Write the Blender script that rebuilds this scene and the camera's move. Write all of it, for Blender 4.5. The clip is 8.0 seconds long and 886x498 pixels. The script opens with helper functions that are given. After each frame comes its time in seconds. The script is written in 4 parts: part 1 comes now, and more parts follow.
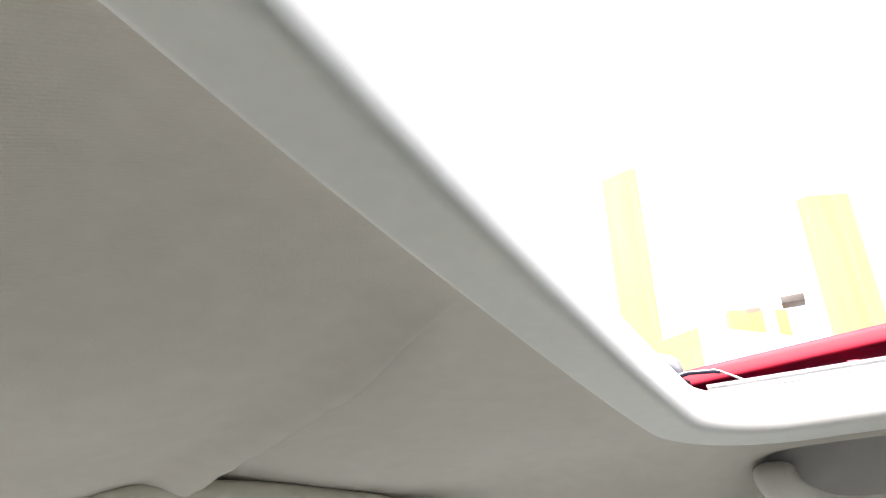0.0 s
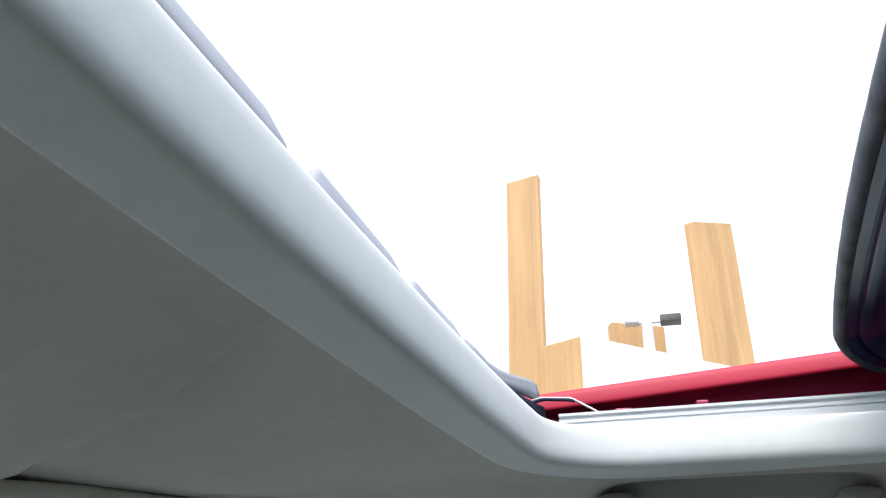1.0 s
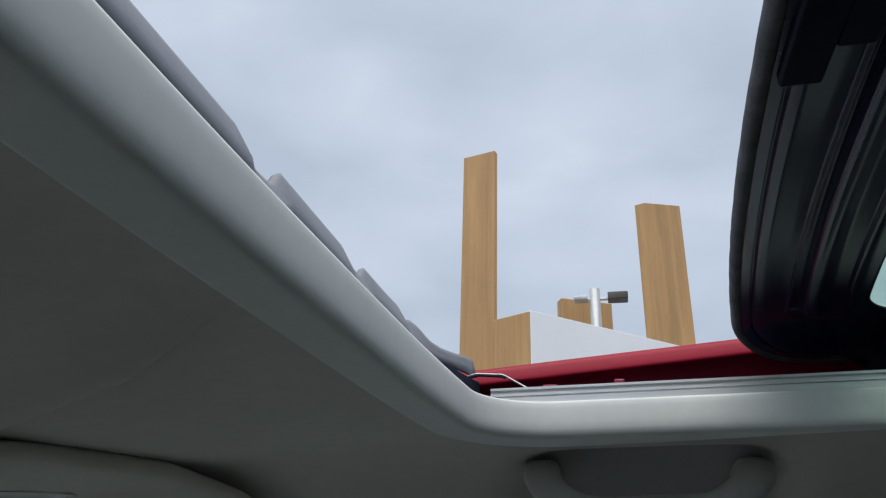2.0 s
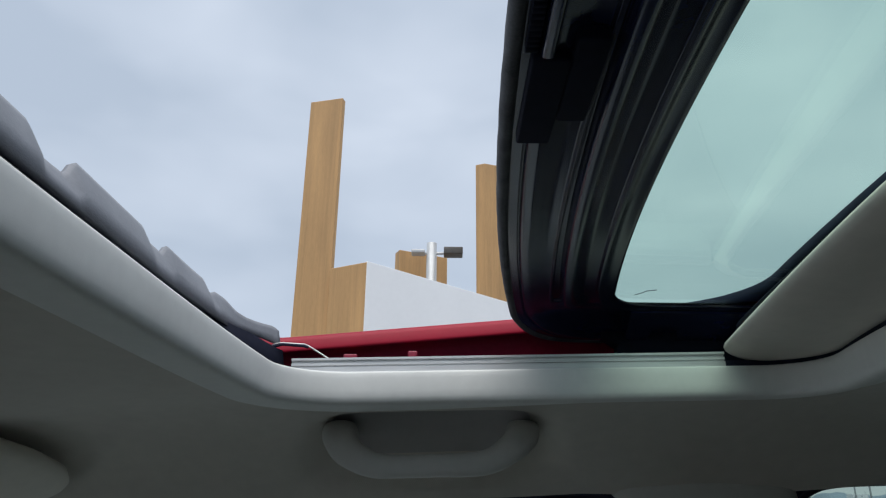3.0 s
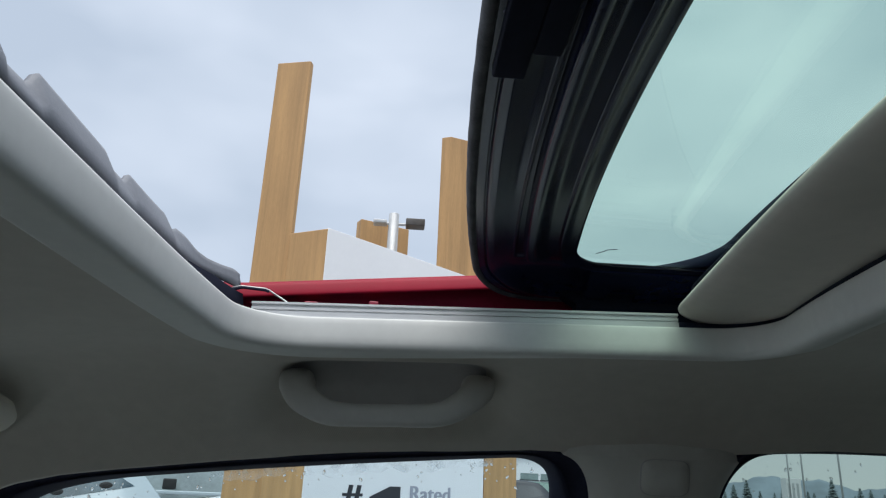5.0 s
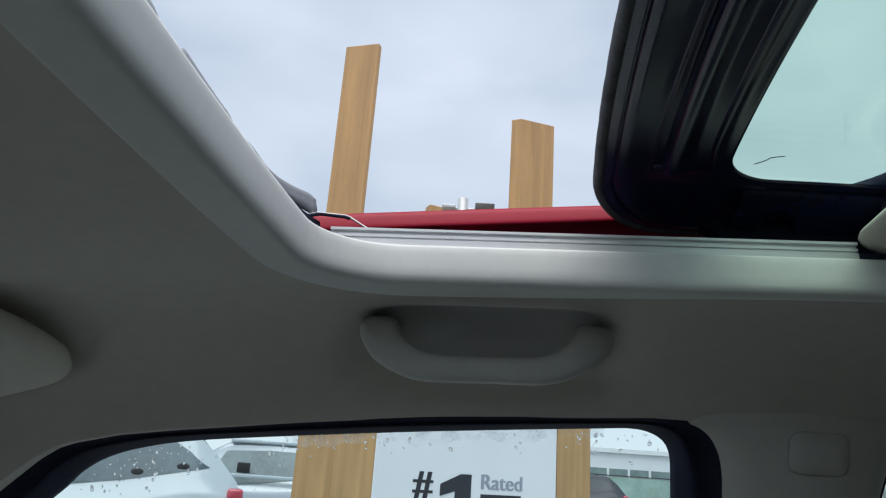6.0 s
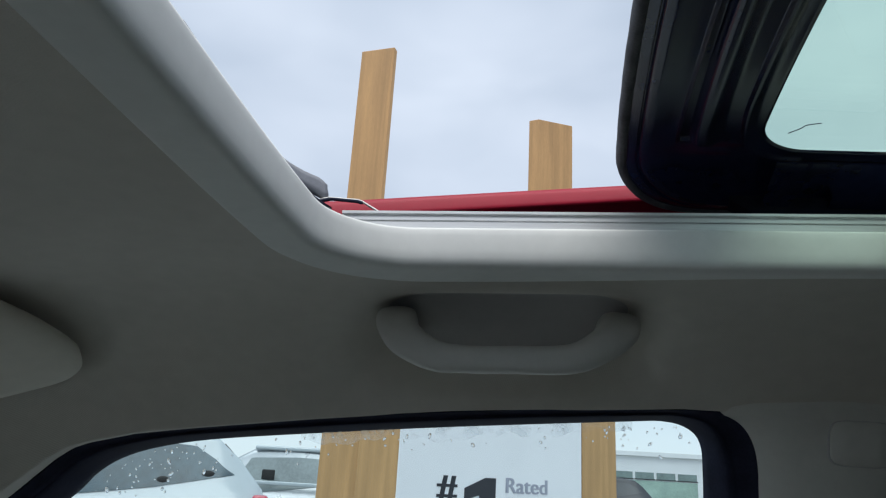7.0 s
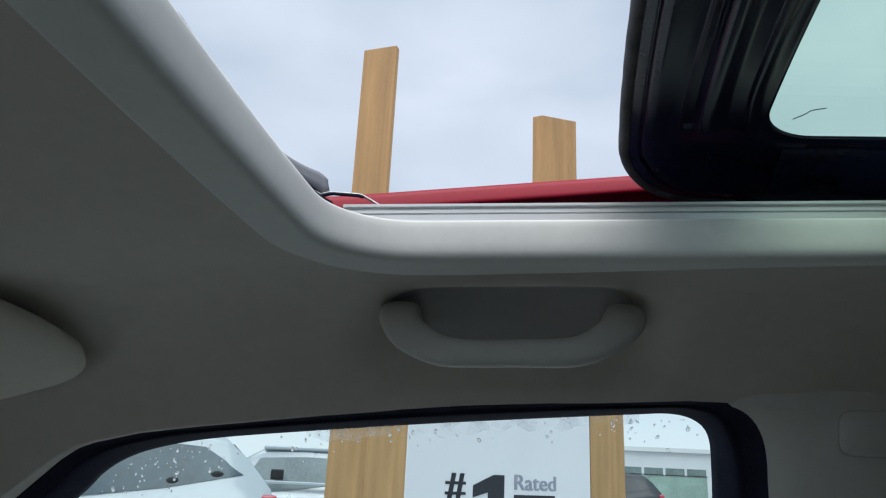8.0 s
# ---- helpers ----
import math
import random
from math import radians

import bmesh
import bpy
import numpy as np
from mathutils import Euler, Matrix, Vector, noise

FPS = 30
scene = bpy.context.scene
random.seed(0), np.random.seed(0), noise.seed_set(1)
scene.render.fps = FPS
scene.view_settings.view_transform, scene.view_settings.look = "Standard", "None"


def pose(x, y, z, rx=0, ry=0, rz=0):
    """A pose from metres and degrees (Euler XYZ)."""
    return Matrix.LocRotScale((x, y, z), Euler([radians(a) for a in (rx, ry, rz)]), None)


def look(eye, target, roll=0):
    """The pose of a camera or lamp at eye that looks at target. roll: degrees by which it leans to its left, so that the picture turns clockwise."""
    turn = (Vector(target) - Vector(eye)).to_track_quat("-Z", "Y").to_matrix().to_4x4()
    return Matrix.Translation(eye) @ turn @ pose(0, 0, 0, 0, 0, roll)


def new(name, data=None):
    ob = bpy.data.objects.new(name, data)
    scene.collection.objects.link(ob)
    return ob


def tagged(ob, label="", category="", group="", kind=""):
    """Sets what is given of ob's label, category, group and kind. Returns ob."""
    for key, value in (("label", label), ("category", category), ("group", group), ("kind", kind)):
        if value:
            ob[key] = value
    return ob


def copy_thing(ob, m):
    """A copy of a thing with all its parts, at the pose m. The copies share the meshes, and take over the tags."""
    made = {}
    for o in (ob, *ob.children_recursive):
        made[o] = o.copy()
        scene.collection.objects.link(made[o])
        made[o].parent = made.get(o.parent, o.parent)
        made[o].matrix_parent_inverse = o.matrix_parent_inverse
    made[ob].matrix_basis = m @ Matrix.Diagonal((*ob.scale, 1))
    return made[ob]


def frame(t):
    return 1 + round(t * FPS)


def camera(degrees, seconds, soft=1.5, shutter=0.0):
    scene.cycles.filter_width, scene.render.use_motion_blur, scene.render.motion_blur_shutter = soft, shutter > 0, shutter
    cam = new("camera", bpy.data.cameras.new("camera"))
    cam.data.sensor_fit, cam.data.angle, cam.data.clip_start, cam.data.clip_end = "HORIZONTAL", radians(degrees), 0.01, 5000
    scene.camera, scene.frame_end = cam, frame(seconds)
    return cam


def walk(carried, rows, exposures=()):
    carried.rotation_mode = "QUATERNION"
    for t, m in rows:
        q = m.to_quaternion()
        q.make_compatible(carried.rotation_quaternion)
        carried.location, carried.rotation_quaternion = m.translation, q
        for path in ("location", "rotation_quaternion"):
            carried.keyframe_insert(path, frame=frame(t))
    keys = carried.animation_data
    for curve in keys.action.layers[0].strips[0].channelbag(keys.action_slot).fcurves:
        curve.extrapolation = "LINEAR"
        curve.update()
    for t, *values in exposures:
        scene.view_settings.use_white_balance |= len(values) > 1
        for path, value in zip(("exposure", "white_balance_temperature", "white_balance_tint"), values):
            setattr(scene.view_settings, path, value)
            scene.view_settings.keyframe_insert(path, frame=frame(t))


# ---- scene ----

# ---------------------------------------------------------------- camera
cam = camera(63.9, 8.0, soft=1.25)
PATH = [
    (0, (0.051, -0.102, 1.354), (-0.747, 1.482, 2.28), -0.6),
    (0.5, (0.064, -0.078, 1.381), (-0.577, 1.568, 2.319), 0.2),
    (0.7, (0.064, -0.065, 1.38), (-0.527, 1.604, 2.311), -0.6),
    (1, (0.067, -0.068, 1.38), (-0.483, 1.632, 2.278), 1.8),
    (1.2, (0.073, -0.074, 1.38), (-0.456, 1.638, 2.268), 1.5),
    (2.3, (0.094, -0.126, 1.369), (-0.264, 1.677, 2.156), 2.0),
    (2.5, (0.1, -0.132, 1.371), (-0.177, 1.7, 2.125), 1.5),
    (3, (0.125, -0.162, 1.382), (0.114, 1.712, 2.08), 0.7),
    (3.5, (0.167, -0.182, 1.393), (0.369, 1.687, 2.078), -0.6),
    (4, (0.177, -0.196, 1.395), (0.459, 1.662, 2.081), -0.9),
    (4.5, (0.167, -0.195, 1.388), (0.396, 1.674, 2.063), 0.7),
    (5, (0.122, -0.157, 1.362), (0.223, 1.737, 1.996), 2.5),
    (5.2, (0.111, -0.128, 1.356), (0.164, 1.772, 1.976), 3.0),
    (6.3, (0.092, -0.024, 1.338), (-0.014, 1.88, 1.94), 3.9),
    (6.5, (0.09, -0.02, 1.336), (-0.025, 1.882, 1.941), 3.7),
    (7, (0.097, -0.013, 1.334), (-0.041, 1.886, 1.947), 3.4),
    (7.5, (0.1, -0.009, 1.334), (-0.048, 1.888, 1.949), 3.0),
    (8, (0.099, -0.008, 1.332), (-0.054, 1.891, 1.939), 2.7),
]
# exposure: bright at the start, then settling to the sky
EXPOSURES = [
    (0.0, 2.6, 7600, 20), (0.5, 1.95, 7600, 20), (0.8, 1.75, 7100, 15), (1.0, 1.35, 6450, 11),
    (1.3, 0.7, 6500, 10), (2.2, -0.05, 6500, 10), (2.8, 0.0, 6500, 10), (8.0, 0.2, 6500, 10),
]
walk(cam, [(t, look(eye, target, roll)) for t, eye, target, roll in PATH], EXPOSURES)

# ---------------------------------------------------------------- world and sun
SUN_UP, SUN_TURN = 70.1, 191.0


def make_world():
    world = bpy.data.worlds.new("overcast_sky")
    scene.world = world
    world.use_nodes = True
    nt = world.node_tree
    nt.nodes.clear()
    out = nt.nodes.new("ShaderNodeOutputWorld")
    bg = nt.nodes.new("ShaderNodeBackground")
    sky = nt.nodes.new("ShaderNodeTexSky")
    sky.sky_type = "NISHITA"
    sky.sun_disc = False
    sky.sun_elevation = radians(SUN_UP)
    sky.sun_rotation = radians(SUN_TURN)
    dim = nt.nodes.new("ShaderNodeMix")
    dim.data_type, dim.blend_type = "RGBA", "MULTIPLY"
    dim.inputs[0].default_value = 1.0
    dim.inputs[7].default_value = (0.13, 0.13, 0.13, 1)
    coord = nt.nodes.new("ShaderNodeTexCoord")
    mapping = nt.nodes.new("ShaderNodeMapping")
    mapping.inputs["Scale"].default_value = (1.0, 1.0, 2.2)
    mapping.inputs["Location"].default_value = (0.35, 0.1, 0.2)
    big = nt.nodes.new("ShaderNodeTexNoise")
    big.inputs["Scale"].default_value = 3.6
    big.inputs["Detail"].default_value = 3.0
    big.inputs["Roughness"].default_value = 0.42
    big.inputs["Distortion"].default_value = 0.2
    ramp = nt.nodes.new("ShaderNodeValToRGB")
    ramp.color_ramp.elements[0].position = 0.30
    ramp.color_ramp.elements[0].color = (0.49, 0.575, 0.695, 1)
    ramp.color_ramp.elements[1].position = 0.70
    ramp.color_ramp.elements[1].color = (0.665, 0.745, 0.865, 1)
    mix = nt.nodes.new("ShaderNodeMix")
    mix.data_type = "RGBA"
    mix.inputs[0].default_value = 0.93
    nt.links.new(coord.outputs["Generated"], mapping.inputs["Vector"])
    nt.links.new(mapping.outputs["Vector"], big.inputs["Vector"])
    nt.links.new(big.outputs["Fac"], ramp.inputs["Fac"])
    nt.links.new(sky.outputs["Color"], dim.inputs[6])
    nt.links.new(dim.outputs[2], mix.inputs[6])
    split = nt.nodes.new("ShaderNodeSeparateXYZ")
    nt.links.new(coord.outputs["Generated"], split.inputs["Vector"])
    low = nt.nodes.new("ShaderNodeMapRange")
    low.inputs["From Min"].default_value = 0.02
    low.inputs["From Max"].default_value = 0.22
    low.inputs["To Min"].default_value = 0.85
    low.inputs["To Max"].default_value = 0.0
    nt.links.new(split.outputs["Z"], low.inputs["Value"])
    pale = nt.nodes.new("ShaderNodeMix")
    pale.data_type = "RGBA"
    pale.inputs[7].default_value = (0.80, 0.86, 0.90, 1)
    nt.links.new(low.outputs["Result"], pale.inputs[0])
    nt.links.new(ramp.outputs["Color"], pale.inputs[6])
    nt.links.new(pale.outputs[2], mix.inputs[7])
    nt.links.new(mix.outputs[2], bg.inputs["Color"])
    bg.inputs["Strength"].default_value = 1.0
    nt.links.new(bg.outputs["Background"], out.inputs["Surface"])


make_world()
sun = new("sun", bpy.data.lights.new("sun", "SUN"))
sun.data.energy, sun.data.angle, sun.data.color = 2.3, radians(60), (1.0, 0.97, 0.93)
sun.matrix_world = look((-0.6, -3.2, 9.0), (0, 0, 0))


# ---------------------------------------------------------------- materials
def material(name, base, rough=0.6, metal=0.0, vary=0.12, scale=6.0, fine=0.0, fine_scale=900.0, bump=0.0, coat=0.0, spread=(1, 1, 1), dark=None):
    """A node material: colour that varies at two scales, roughness wear and fine relief."""
    m = bpy.data.materials.new(name)
    m.use_nodes = True
    nt = m.node_tree
    b = nt.nodes["Principled BSDF"]
    co = nt.nodes.new("ShaderNodeTexCoord")
    mp = nt.nodes.new("ShaderNodeMapping")
    mp.inputs["Scale"].default_value = spread
    nt.links.new(co.outputs["Object"], mp.inputs["Vector"])
    n1 = nt.nodes.new("ShaderNodeTexNoise")
    n1.inputs["Scale"].default_value = scale
    n1.inputs["Detail"].default_value = 6
    n2 = nt.nodes.new("ShaderNodeTexNoise")
    n2.inputs["Scale"].default_value = scale * 14
    n2.inputs["Detail"].default_value = 3
    for n in (n1, n2):
        nt.links.new(mp.outputs["Vector"], n.inputs["Vector"])
    add = nt.nodes.new("ShaderNodeMath")
    add.operation = "ADD"
    half = nt.nodes.new("ShaderNodeMath")
    half.operation = "MULTIPLY"
    half.inputs[1].default_value = 0.45
    nt.links.new(n2.outputs["Fac"], half.inputs[0])
    nt.links.new(n1.outputs["Fac"], add.inputs[0])
    nt.links.new(half.outputs[0], add.inputs[1])
    ramp = nt.nodes.new("ShaderNodeValToRGB")
    low = dark or [c * (1 - vary) for c in base]
    high = [min(1, c * (1 + vary)) for c in base]
    ramp.color_ramp.elements[0].position = 0.5
    ramp.color_ramp.elements[1].position = 0.95
    ramp.color_ramp.elements[0].color = (*low, 1)
    ramp.color_ramp.elements[1].color = (*high, 1)
    nt.links.new(add.outputs[0], ramp.inputs["Fac"])
    nt.links.new(ramp.outputs["Color"], b.inputs["Base Color"])
    rr = nt.nodes.new("ShaderNodeMapRange")
    rr.inputs["To Min"].default_value = max(0.02, rough - 0.08)
    rr.inputs["To Max"].default_value = min(1, rough + 0.08)
    nt.links.new(n1.outputs["Fac"], rr.inputs["Value"])
    nt.links.new(rr.outputs["Result"], b.inputs["Roughness"])
    b.inputs["Metallic"].default_value = metal
    b.inputs["Coat Weight"].default_value = coat
    b.inputs["Coat Roughness"].default_value = 0.08
    if fine or bump:
        n3 = nt.nodes.new("ShaderNodeTexNoise")
        n3.inputs["Scale"].default_value = fine_scale
        n3.inputs["Detail"].default_value = 2
        nt.links.new(mp.outputs["Vector"], n3.inputs["Vector"])
        bp = nt.nodes.new("ShaderNodeBump")
        bp.inputs["Strength"].default_value = bump or fine
        bp.inputs["Distance"].default_value = 0.0006
        nt.links.new(n3.outputs["Fac"], bp.inputs["Height"])
        nt.links.new(bp.outputs["Normal"], b.inputs["Normal"])
    return m


def fabric_material(name, base, rough=0.92, ribs=0.26):
    """Knitted headliner cloth: fine diagonal ribs, soft blotches, faint fluff."""
    m = material(name, base, rough, vary=0.07, scale=5.0)
    nt = m.node_tree
    b = nt.nodes["Principled BSDF"]
    co = nt.nodes["Texture Coordinate"]
    wave = nt.nodes.new("ShaderNodeTexWave")
    wave.wave_type, wave.bands_direction = "BANDS", "X"
    wave.inputs["Scale"].default_value = 230.0
    wave.inputs["Distortion"].default_value = 0.6
    wave.inputs["Detail"].default_value = 1.0
    turn = nt.nodes.new("ShaderNodeMapping")
    turn.inputs["Rotation"].default_value = (0, 0, radians(45))
    nt.links.new(co.outputs["Object"], turn.inputs["Vector"])
    nt.links.new(turn.outputs["Vector"], wave.inputs["Vector"])
    fluff = nt.nodes.new("ShaderNodeTexNoise")
    fluff.inputs["Scale"].default_value = 900.0
    nt.links.new(co.outputs["Object"], fluff.inputs["Vector"])
    s = nt.nodes.new("ShaderNodeMath")
    s.operation = "ADD"
    nt.links.new(wave.outputs["Fac"], s.inputs[0])
    nt.links.new(fluff.outputs["Fac"], s.inputs[1])
    bp = nt.nodes.new("ShaderNodeBump")
    bp.inputs["Strength"].default_value = ribs
    bp.inputs["Distance"].default_value = 0.0004
    nt.links.new(s.outputs[0], bp.inputs["Height"])
    nt.links.new(bp.outputs["Normal"], b.inputs["Normal"])
    b.inputs["Sheen Weight"].default_value = 0.15
    return m


def glass_material(name, tint, gloss=0.9):
    """Thin car glass: tinted see-through with a mirror gloss that grows at grazing angles."""
    m = bpy.data.materials.new(name)
    m.use_nodes = True
    nt = m.node_tree
    nt.nodes.clear()
    out = nt.nodes.new("ShaderNodeOutputMaterial")
    tr = nt.nodes.new("ShaderNodeBsdfTransparent")
    tr.inputs["Color"].default_value = (*tint, 1)
    gl = nt.nodes.new("ShaderNodeBsdfGlossy")
    gl.inputs["Roughness"].default_value = 0.02
    gl.inputs["Color"].default_value = (gloss, gloss, gloss, 1)
    lw = nt.nodes.new("ShaderNodeLayerWeight")
    lw.inputs["Blend"].default_value = 0.5
    pw = nt.nodes.new("ShaderNodeMath")
    pw.operation = "POWER"
    pw.inputs[1].default_value = 4.0
    nt.links.new(lw.outputs["Facing"], pw.inputs[0])
    fr = nt.nodes.new("ShaderNodeMapRange")
    fr.inputs["To Min"].default_value = 0.03
    fr.inputs["To Max"].default_value = 0.36
    nt.links.new(pw.outputs[0], fr.inputs["Value"])
    mx = nt.nodes.new("ShaderNodeMixShader")
    nt.links.new(fr.outputs[0], mx.inputs[0])
    nt.links.new(tr.outputs[0], mx.inputs[1])
    nt.links.new(gl.outputs[0], mx.inputs[2])
    nt.links.new(mx.outputs[0], out.inputs["Surface"])
    return m


def wood_material(name, base):
    """Glued softwood: boards of unlike tone, long grain along z, darker streaks and knots."""
    m = material(name, base, 0.62, vary=0.16, scale=3.0, spread=(6, 6, 0.5), fine=0.25, fine_scale=60)
    nt = m.node_tree
    b = nt.nodes["Principled BSDF"]
    co = nt.nodes["Texture Coordinate"]

    def scaled(x, y, z):
        mp = nt.nodes.new("ShaderNodeMapping")
        mp.inputs["Scale"].default_value = (x, y, z)
        nt.links.new(co.outputs["Object"], mp.inputs["Vector"])
        return mp.outputs["Vector"]

    def times(colour, factor):
        mul = nt.nodes.new("ShaderNodeMix")
        mul.data_type, mul.blend_type = "RGBA", "MULTIPLY"
        mul.inputs[0].default_value = 1.0
        nt.links.new(colour, mul.inputs[6])
        nt.links.new(factor, mul.inputs[7])
        return mul.outputs[2]

    def ranged(value, a, b_, lo, hi):
        rg = nt.nodes.new("ShaderNodeMapRange")
        for key, v in (("From Min", a), ("From Max", b_), ("To Min", lo), ("To Max", hi)):
            rg.inputs[key].default_value = v
        nt.links.new(value, rg.inputs["Value"])
        return rg.outputs["Result"]

    colour = nt.nodes["Color Ramp"].outputs["Color"]
    grain = nt.nodes.new("ShaderNodeTexNoise")
    grain.inputs["Scale"].default_value = 1.0
    grain.inputs["Detail"].default_value = 4
    grain.inputs["Distortion"].default_value = 0.5
    nt.links.new(scaled(34, 34, 0.55), grain.inputs["Vector"])
    colour = times(colour, ranged(grain.outputs["Fac"], 0.30, 0.50, 0.88, 1.0))
    tone = nt.nodes.new("ShaderNodeTexNoise")
    tone.inputs["Scale"].default_value = 1.0
    tone.inputs["Detail"].default_value = 1
    nt.links.new(scaled(9, 9, 0.30), tone.inputs["Vector"])
    colour = times(colour, ranged(tone.outputs["Fac"], 0.35, 0.65, 0.90, 1.05))
    vor = nt.nodes.new("ShaderNodeTexVoronoi")
    vor.inputs["Scale"].default_value = 2.3
    nt.links.new(scaled(1, 1, 0.7), vor.inputs["Vector"])
    colour = times(colour, ranged(vor.outputs["Distance"], 0.02, 0.08, 0.40, 1.0))
    nt.links.new(colour, b.inputs["Base Color"])
    return m


CLOTH = fabric_material("headliner_cloth", (0.62, 0.59, 0.53), ribs=0.30)
RIM = material("moulded_rim_vinyl", (0.785, 0.795, 0.765), 0.65, vary=0.05, scale=8, fine=0.05, fine_scale=1600)
VISOR = fabric_material("visor_cloth", (0.69, 0.66, 0.575), ribs=0.10)
SHADE = fabric_material("sunshade_cloth", (0.69, 0.65, 0.575), ribs=0.03)
PLASTIC = material("grey_beige_plastic", (0.57, 0.565, 0.535), 0.55, vary=0.06, scale=10, fine=0.25, fine_scale=1500)
# darker grey with the shade of pockets and gaps put into it
RECESS_SHADE = material("recess_shade_grey", (0.46, 0.45, 0.445), 0.65, vary=0.06, scale=10, fine=0.25, fine_scale=1500)
TRIM = material("pillar_trim_plastic", (0.59, 0.58, 0.54), 0.6, vary=0.06, scale=8, fine=0.3, fine_scale=1500)
SEAL = material("grey_black_rubber", (0.085, 0.086, 0.094), 0.9, vary=0.4, scale=60, fine=0.3, fine_scale=500)
RUBBER = material("black_rubber", (0.022, 0.025, 0.046), 0.85, vary=0.3, scale=30, fine=0.2, fine_scale=800)
RUBBER.node_tree.nodes["Principled BSDF"].inputs["Specular IOR Level"].default_value = 0.15
FRAME = material("black_coated_steel", (0.013, 0.018, 0.052), 0.21, vary=0.3, scale=9)
FRAME.node_tree.nodes["Principled BSDF"].inputs["Specular IOR Level"].default_value = 0.6
BLACK = material("matt_black_steel", (0.010, 0.012, 0.024), 0.75, vary=0.3, scale=12)
BLACK.node_tree.nodes["Principled BSDF"].inputs["Specular IOR Level"].default_value = 0.1
# roof red darkened for the shade under the roof edge
SHADED_RED = material("shaded_red_paint", (0.25, 0.011, 0.034), 0.22, vary=0.2, scale=14)
FRIT = material("black_frit", (0.01, 0.01, 0.012), 0.35, vary=0.2, scale=20)
ALU = material("brushed_aluminium", (0.74, 0.75, 0.75), 0.45, metal=0.45, vary=0.12, scale=4, spread=(0.4, 20, 20), fine=0.1, fine_scale=120)
PAINT = material("red_car_paint", (0.33, 0.007, 0.027), 0.45, vary=0.08, scale=10, coat=0.05)
PAINT.node_tree.nodes["Principled BSDF"].inputs["Specular IOR Level"].default_value = 0.22
GREY_PLASTIC = material("grey_deflector_plastic", (0.235, 0.245, 0.27), 0.6, vary=0.12, scale=24, fine=0.3, fine_scale=900)
STEEL = material("spring_steel", (0.72, 0.71, 0.68), 0.4, metal=0.5, vary=0.15, scale=40)
ROOF_GLASS = glass_material("tinted_roof_glass", (0.835, 0.955, 0.875))
DOOR_GLASS = glass_material("door_glass", (0.815, 0.94, 0.965))
REAR_TINT = glass_material("tinted_rear_glass", (0.395, 0.485, 0.455))
WOOD = wood_material("glulam_wood", (0.50, 0.295, 0.125))
WHITE = material("white_sign_panel", (0.86, 0.87, 0.88), 0.45, vary=0.03, scale=2)
INK = material("black_lettering", (0.02, 0.022, 0.03), 0.5, vary=0.1, scale=20)
GREY_INK = material("grey_lettering", (0.36, 0.38, 0.45), 0.5, vary=0.08, scale=20)
# ground out of view, paled to bounce light through the car windows
PALE_GROUND = material("pale_bounce_ground", (0.28, 0.28, 0.275), 0.5, vary=0.3, scale=0.8, fine=0.5, fine_scale=60)
# unseen dashboard, its grey set by the light it should bounce
DASH_BOUNCE = material("dash_bounce_grey", (0.41, 0.405, 0.39), 0.7, vary=0.1, scale=8, fine=0.3, fine_scale=900)
# unseen floor, kept pale to bounce light upward
PALE_BOUNCE = material("pale_bounce_plastic", (0.30, 0.30, 0.285), 0.65, vary=0.15, scale=10, fine=0.3, fine_scale=900)
# unseen walls, kept dark to hold light off the rear headliner
DARK_TRIM = material("light_stop_dark", (0.025, 0.025, 0.025), 0.65, vary=0.15, scale=10, fine=0.3, fine_scale=900)


# ---------------------------------------------------------------- mesh helpers
def part(name, bm, mat, parent=None, label="", smooth=True):
    """Links a bmesh as one mesh object, under a thing or a part."""
    me = bpy.data.meshes.new(name)
    bmesh.ops.recalc_face_normals(bm, faces=bm.faces)
    bm.to_mesh(me)
    bm.free()
    for p in me.polygons:
        p.use_smooth = smooth
    me.materials.append(mat)
    ob = new(name, me)
    if parent is not None:
        ob.parent = parent
    if label:
        tagged(ob, label)
    return ob


def thing(name, label, category, at=(0, 0, 0), group="", kind=""):
    ob = new(name)
    ob.location = at
    ob.empty_display_size = 0.05
    return tagged(ob, label, category, group, kind)


def loft(bm, rows, closed=False, around=False, caps=False):
    """Quads between rows of points; closed joins each row's ends, around joins the last row to the first."""
    vs = [[bm.verts.new(p) for p in row] for row in rows]
    m = len(vs[0])
    pairs = list(zip(vs, vs[1:])) + ([(vs[-1], vs[0])] if around else [])
    for a, b in pairs:
        for i in range(m if closed else m - 1):
            j = (i + 1) % m
            bm.faces.new((a[i], a[j], b[j], b[i]))
    if caps:
        bm.faces.new(vs[0])
        bm.faces.new(vs[-1])
    return vs


def box(bm, x0, x1, y0, y1, z0, z1, bevel=0.0, m=None):
    r = bmesh.ops.create_cube(bm, size=1.0)
    t = Matrix.Translation(((x0 + x1) / 2, (y0 + y1) / 2, (z0 + z1) / 2)) @ Matrix.Diagonal((x1 - x0, y1 - y0, z1 - z0, 1))
    bmesh.ops.transform(bm, matrix=(m @ t) if m else t, verts=r["verts"])
    if bevel:
        edges = list({e for v in r["verts"] for e in v.link_edges})
        bmesh.ops.bevel(bm, geom=edges, offset=bevel, segments=3, profile=0.5, affect="EDGES")
    return bm


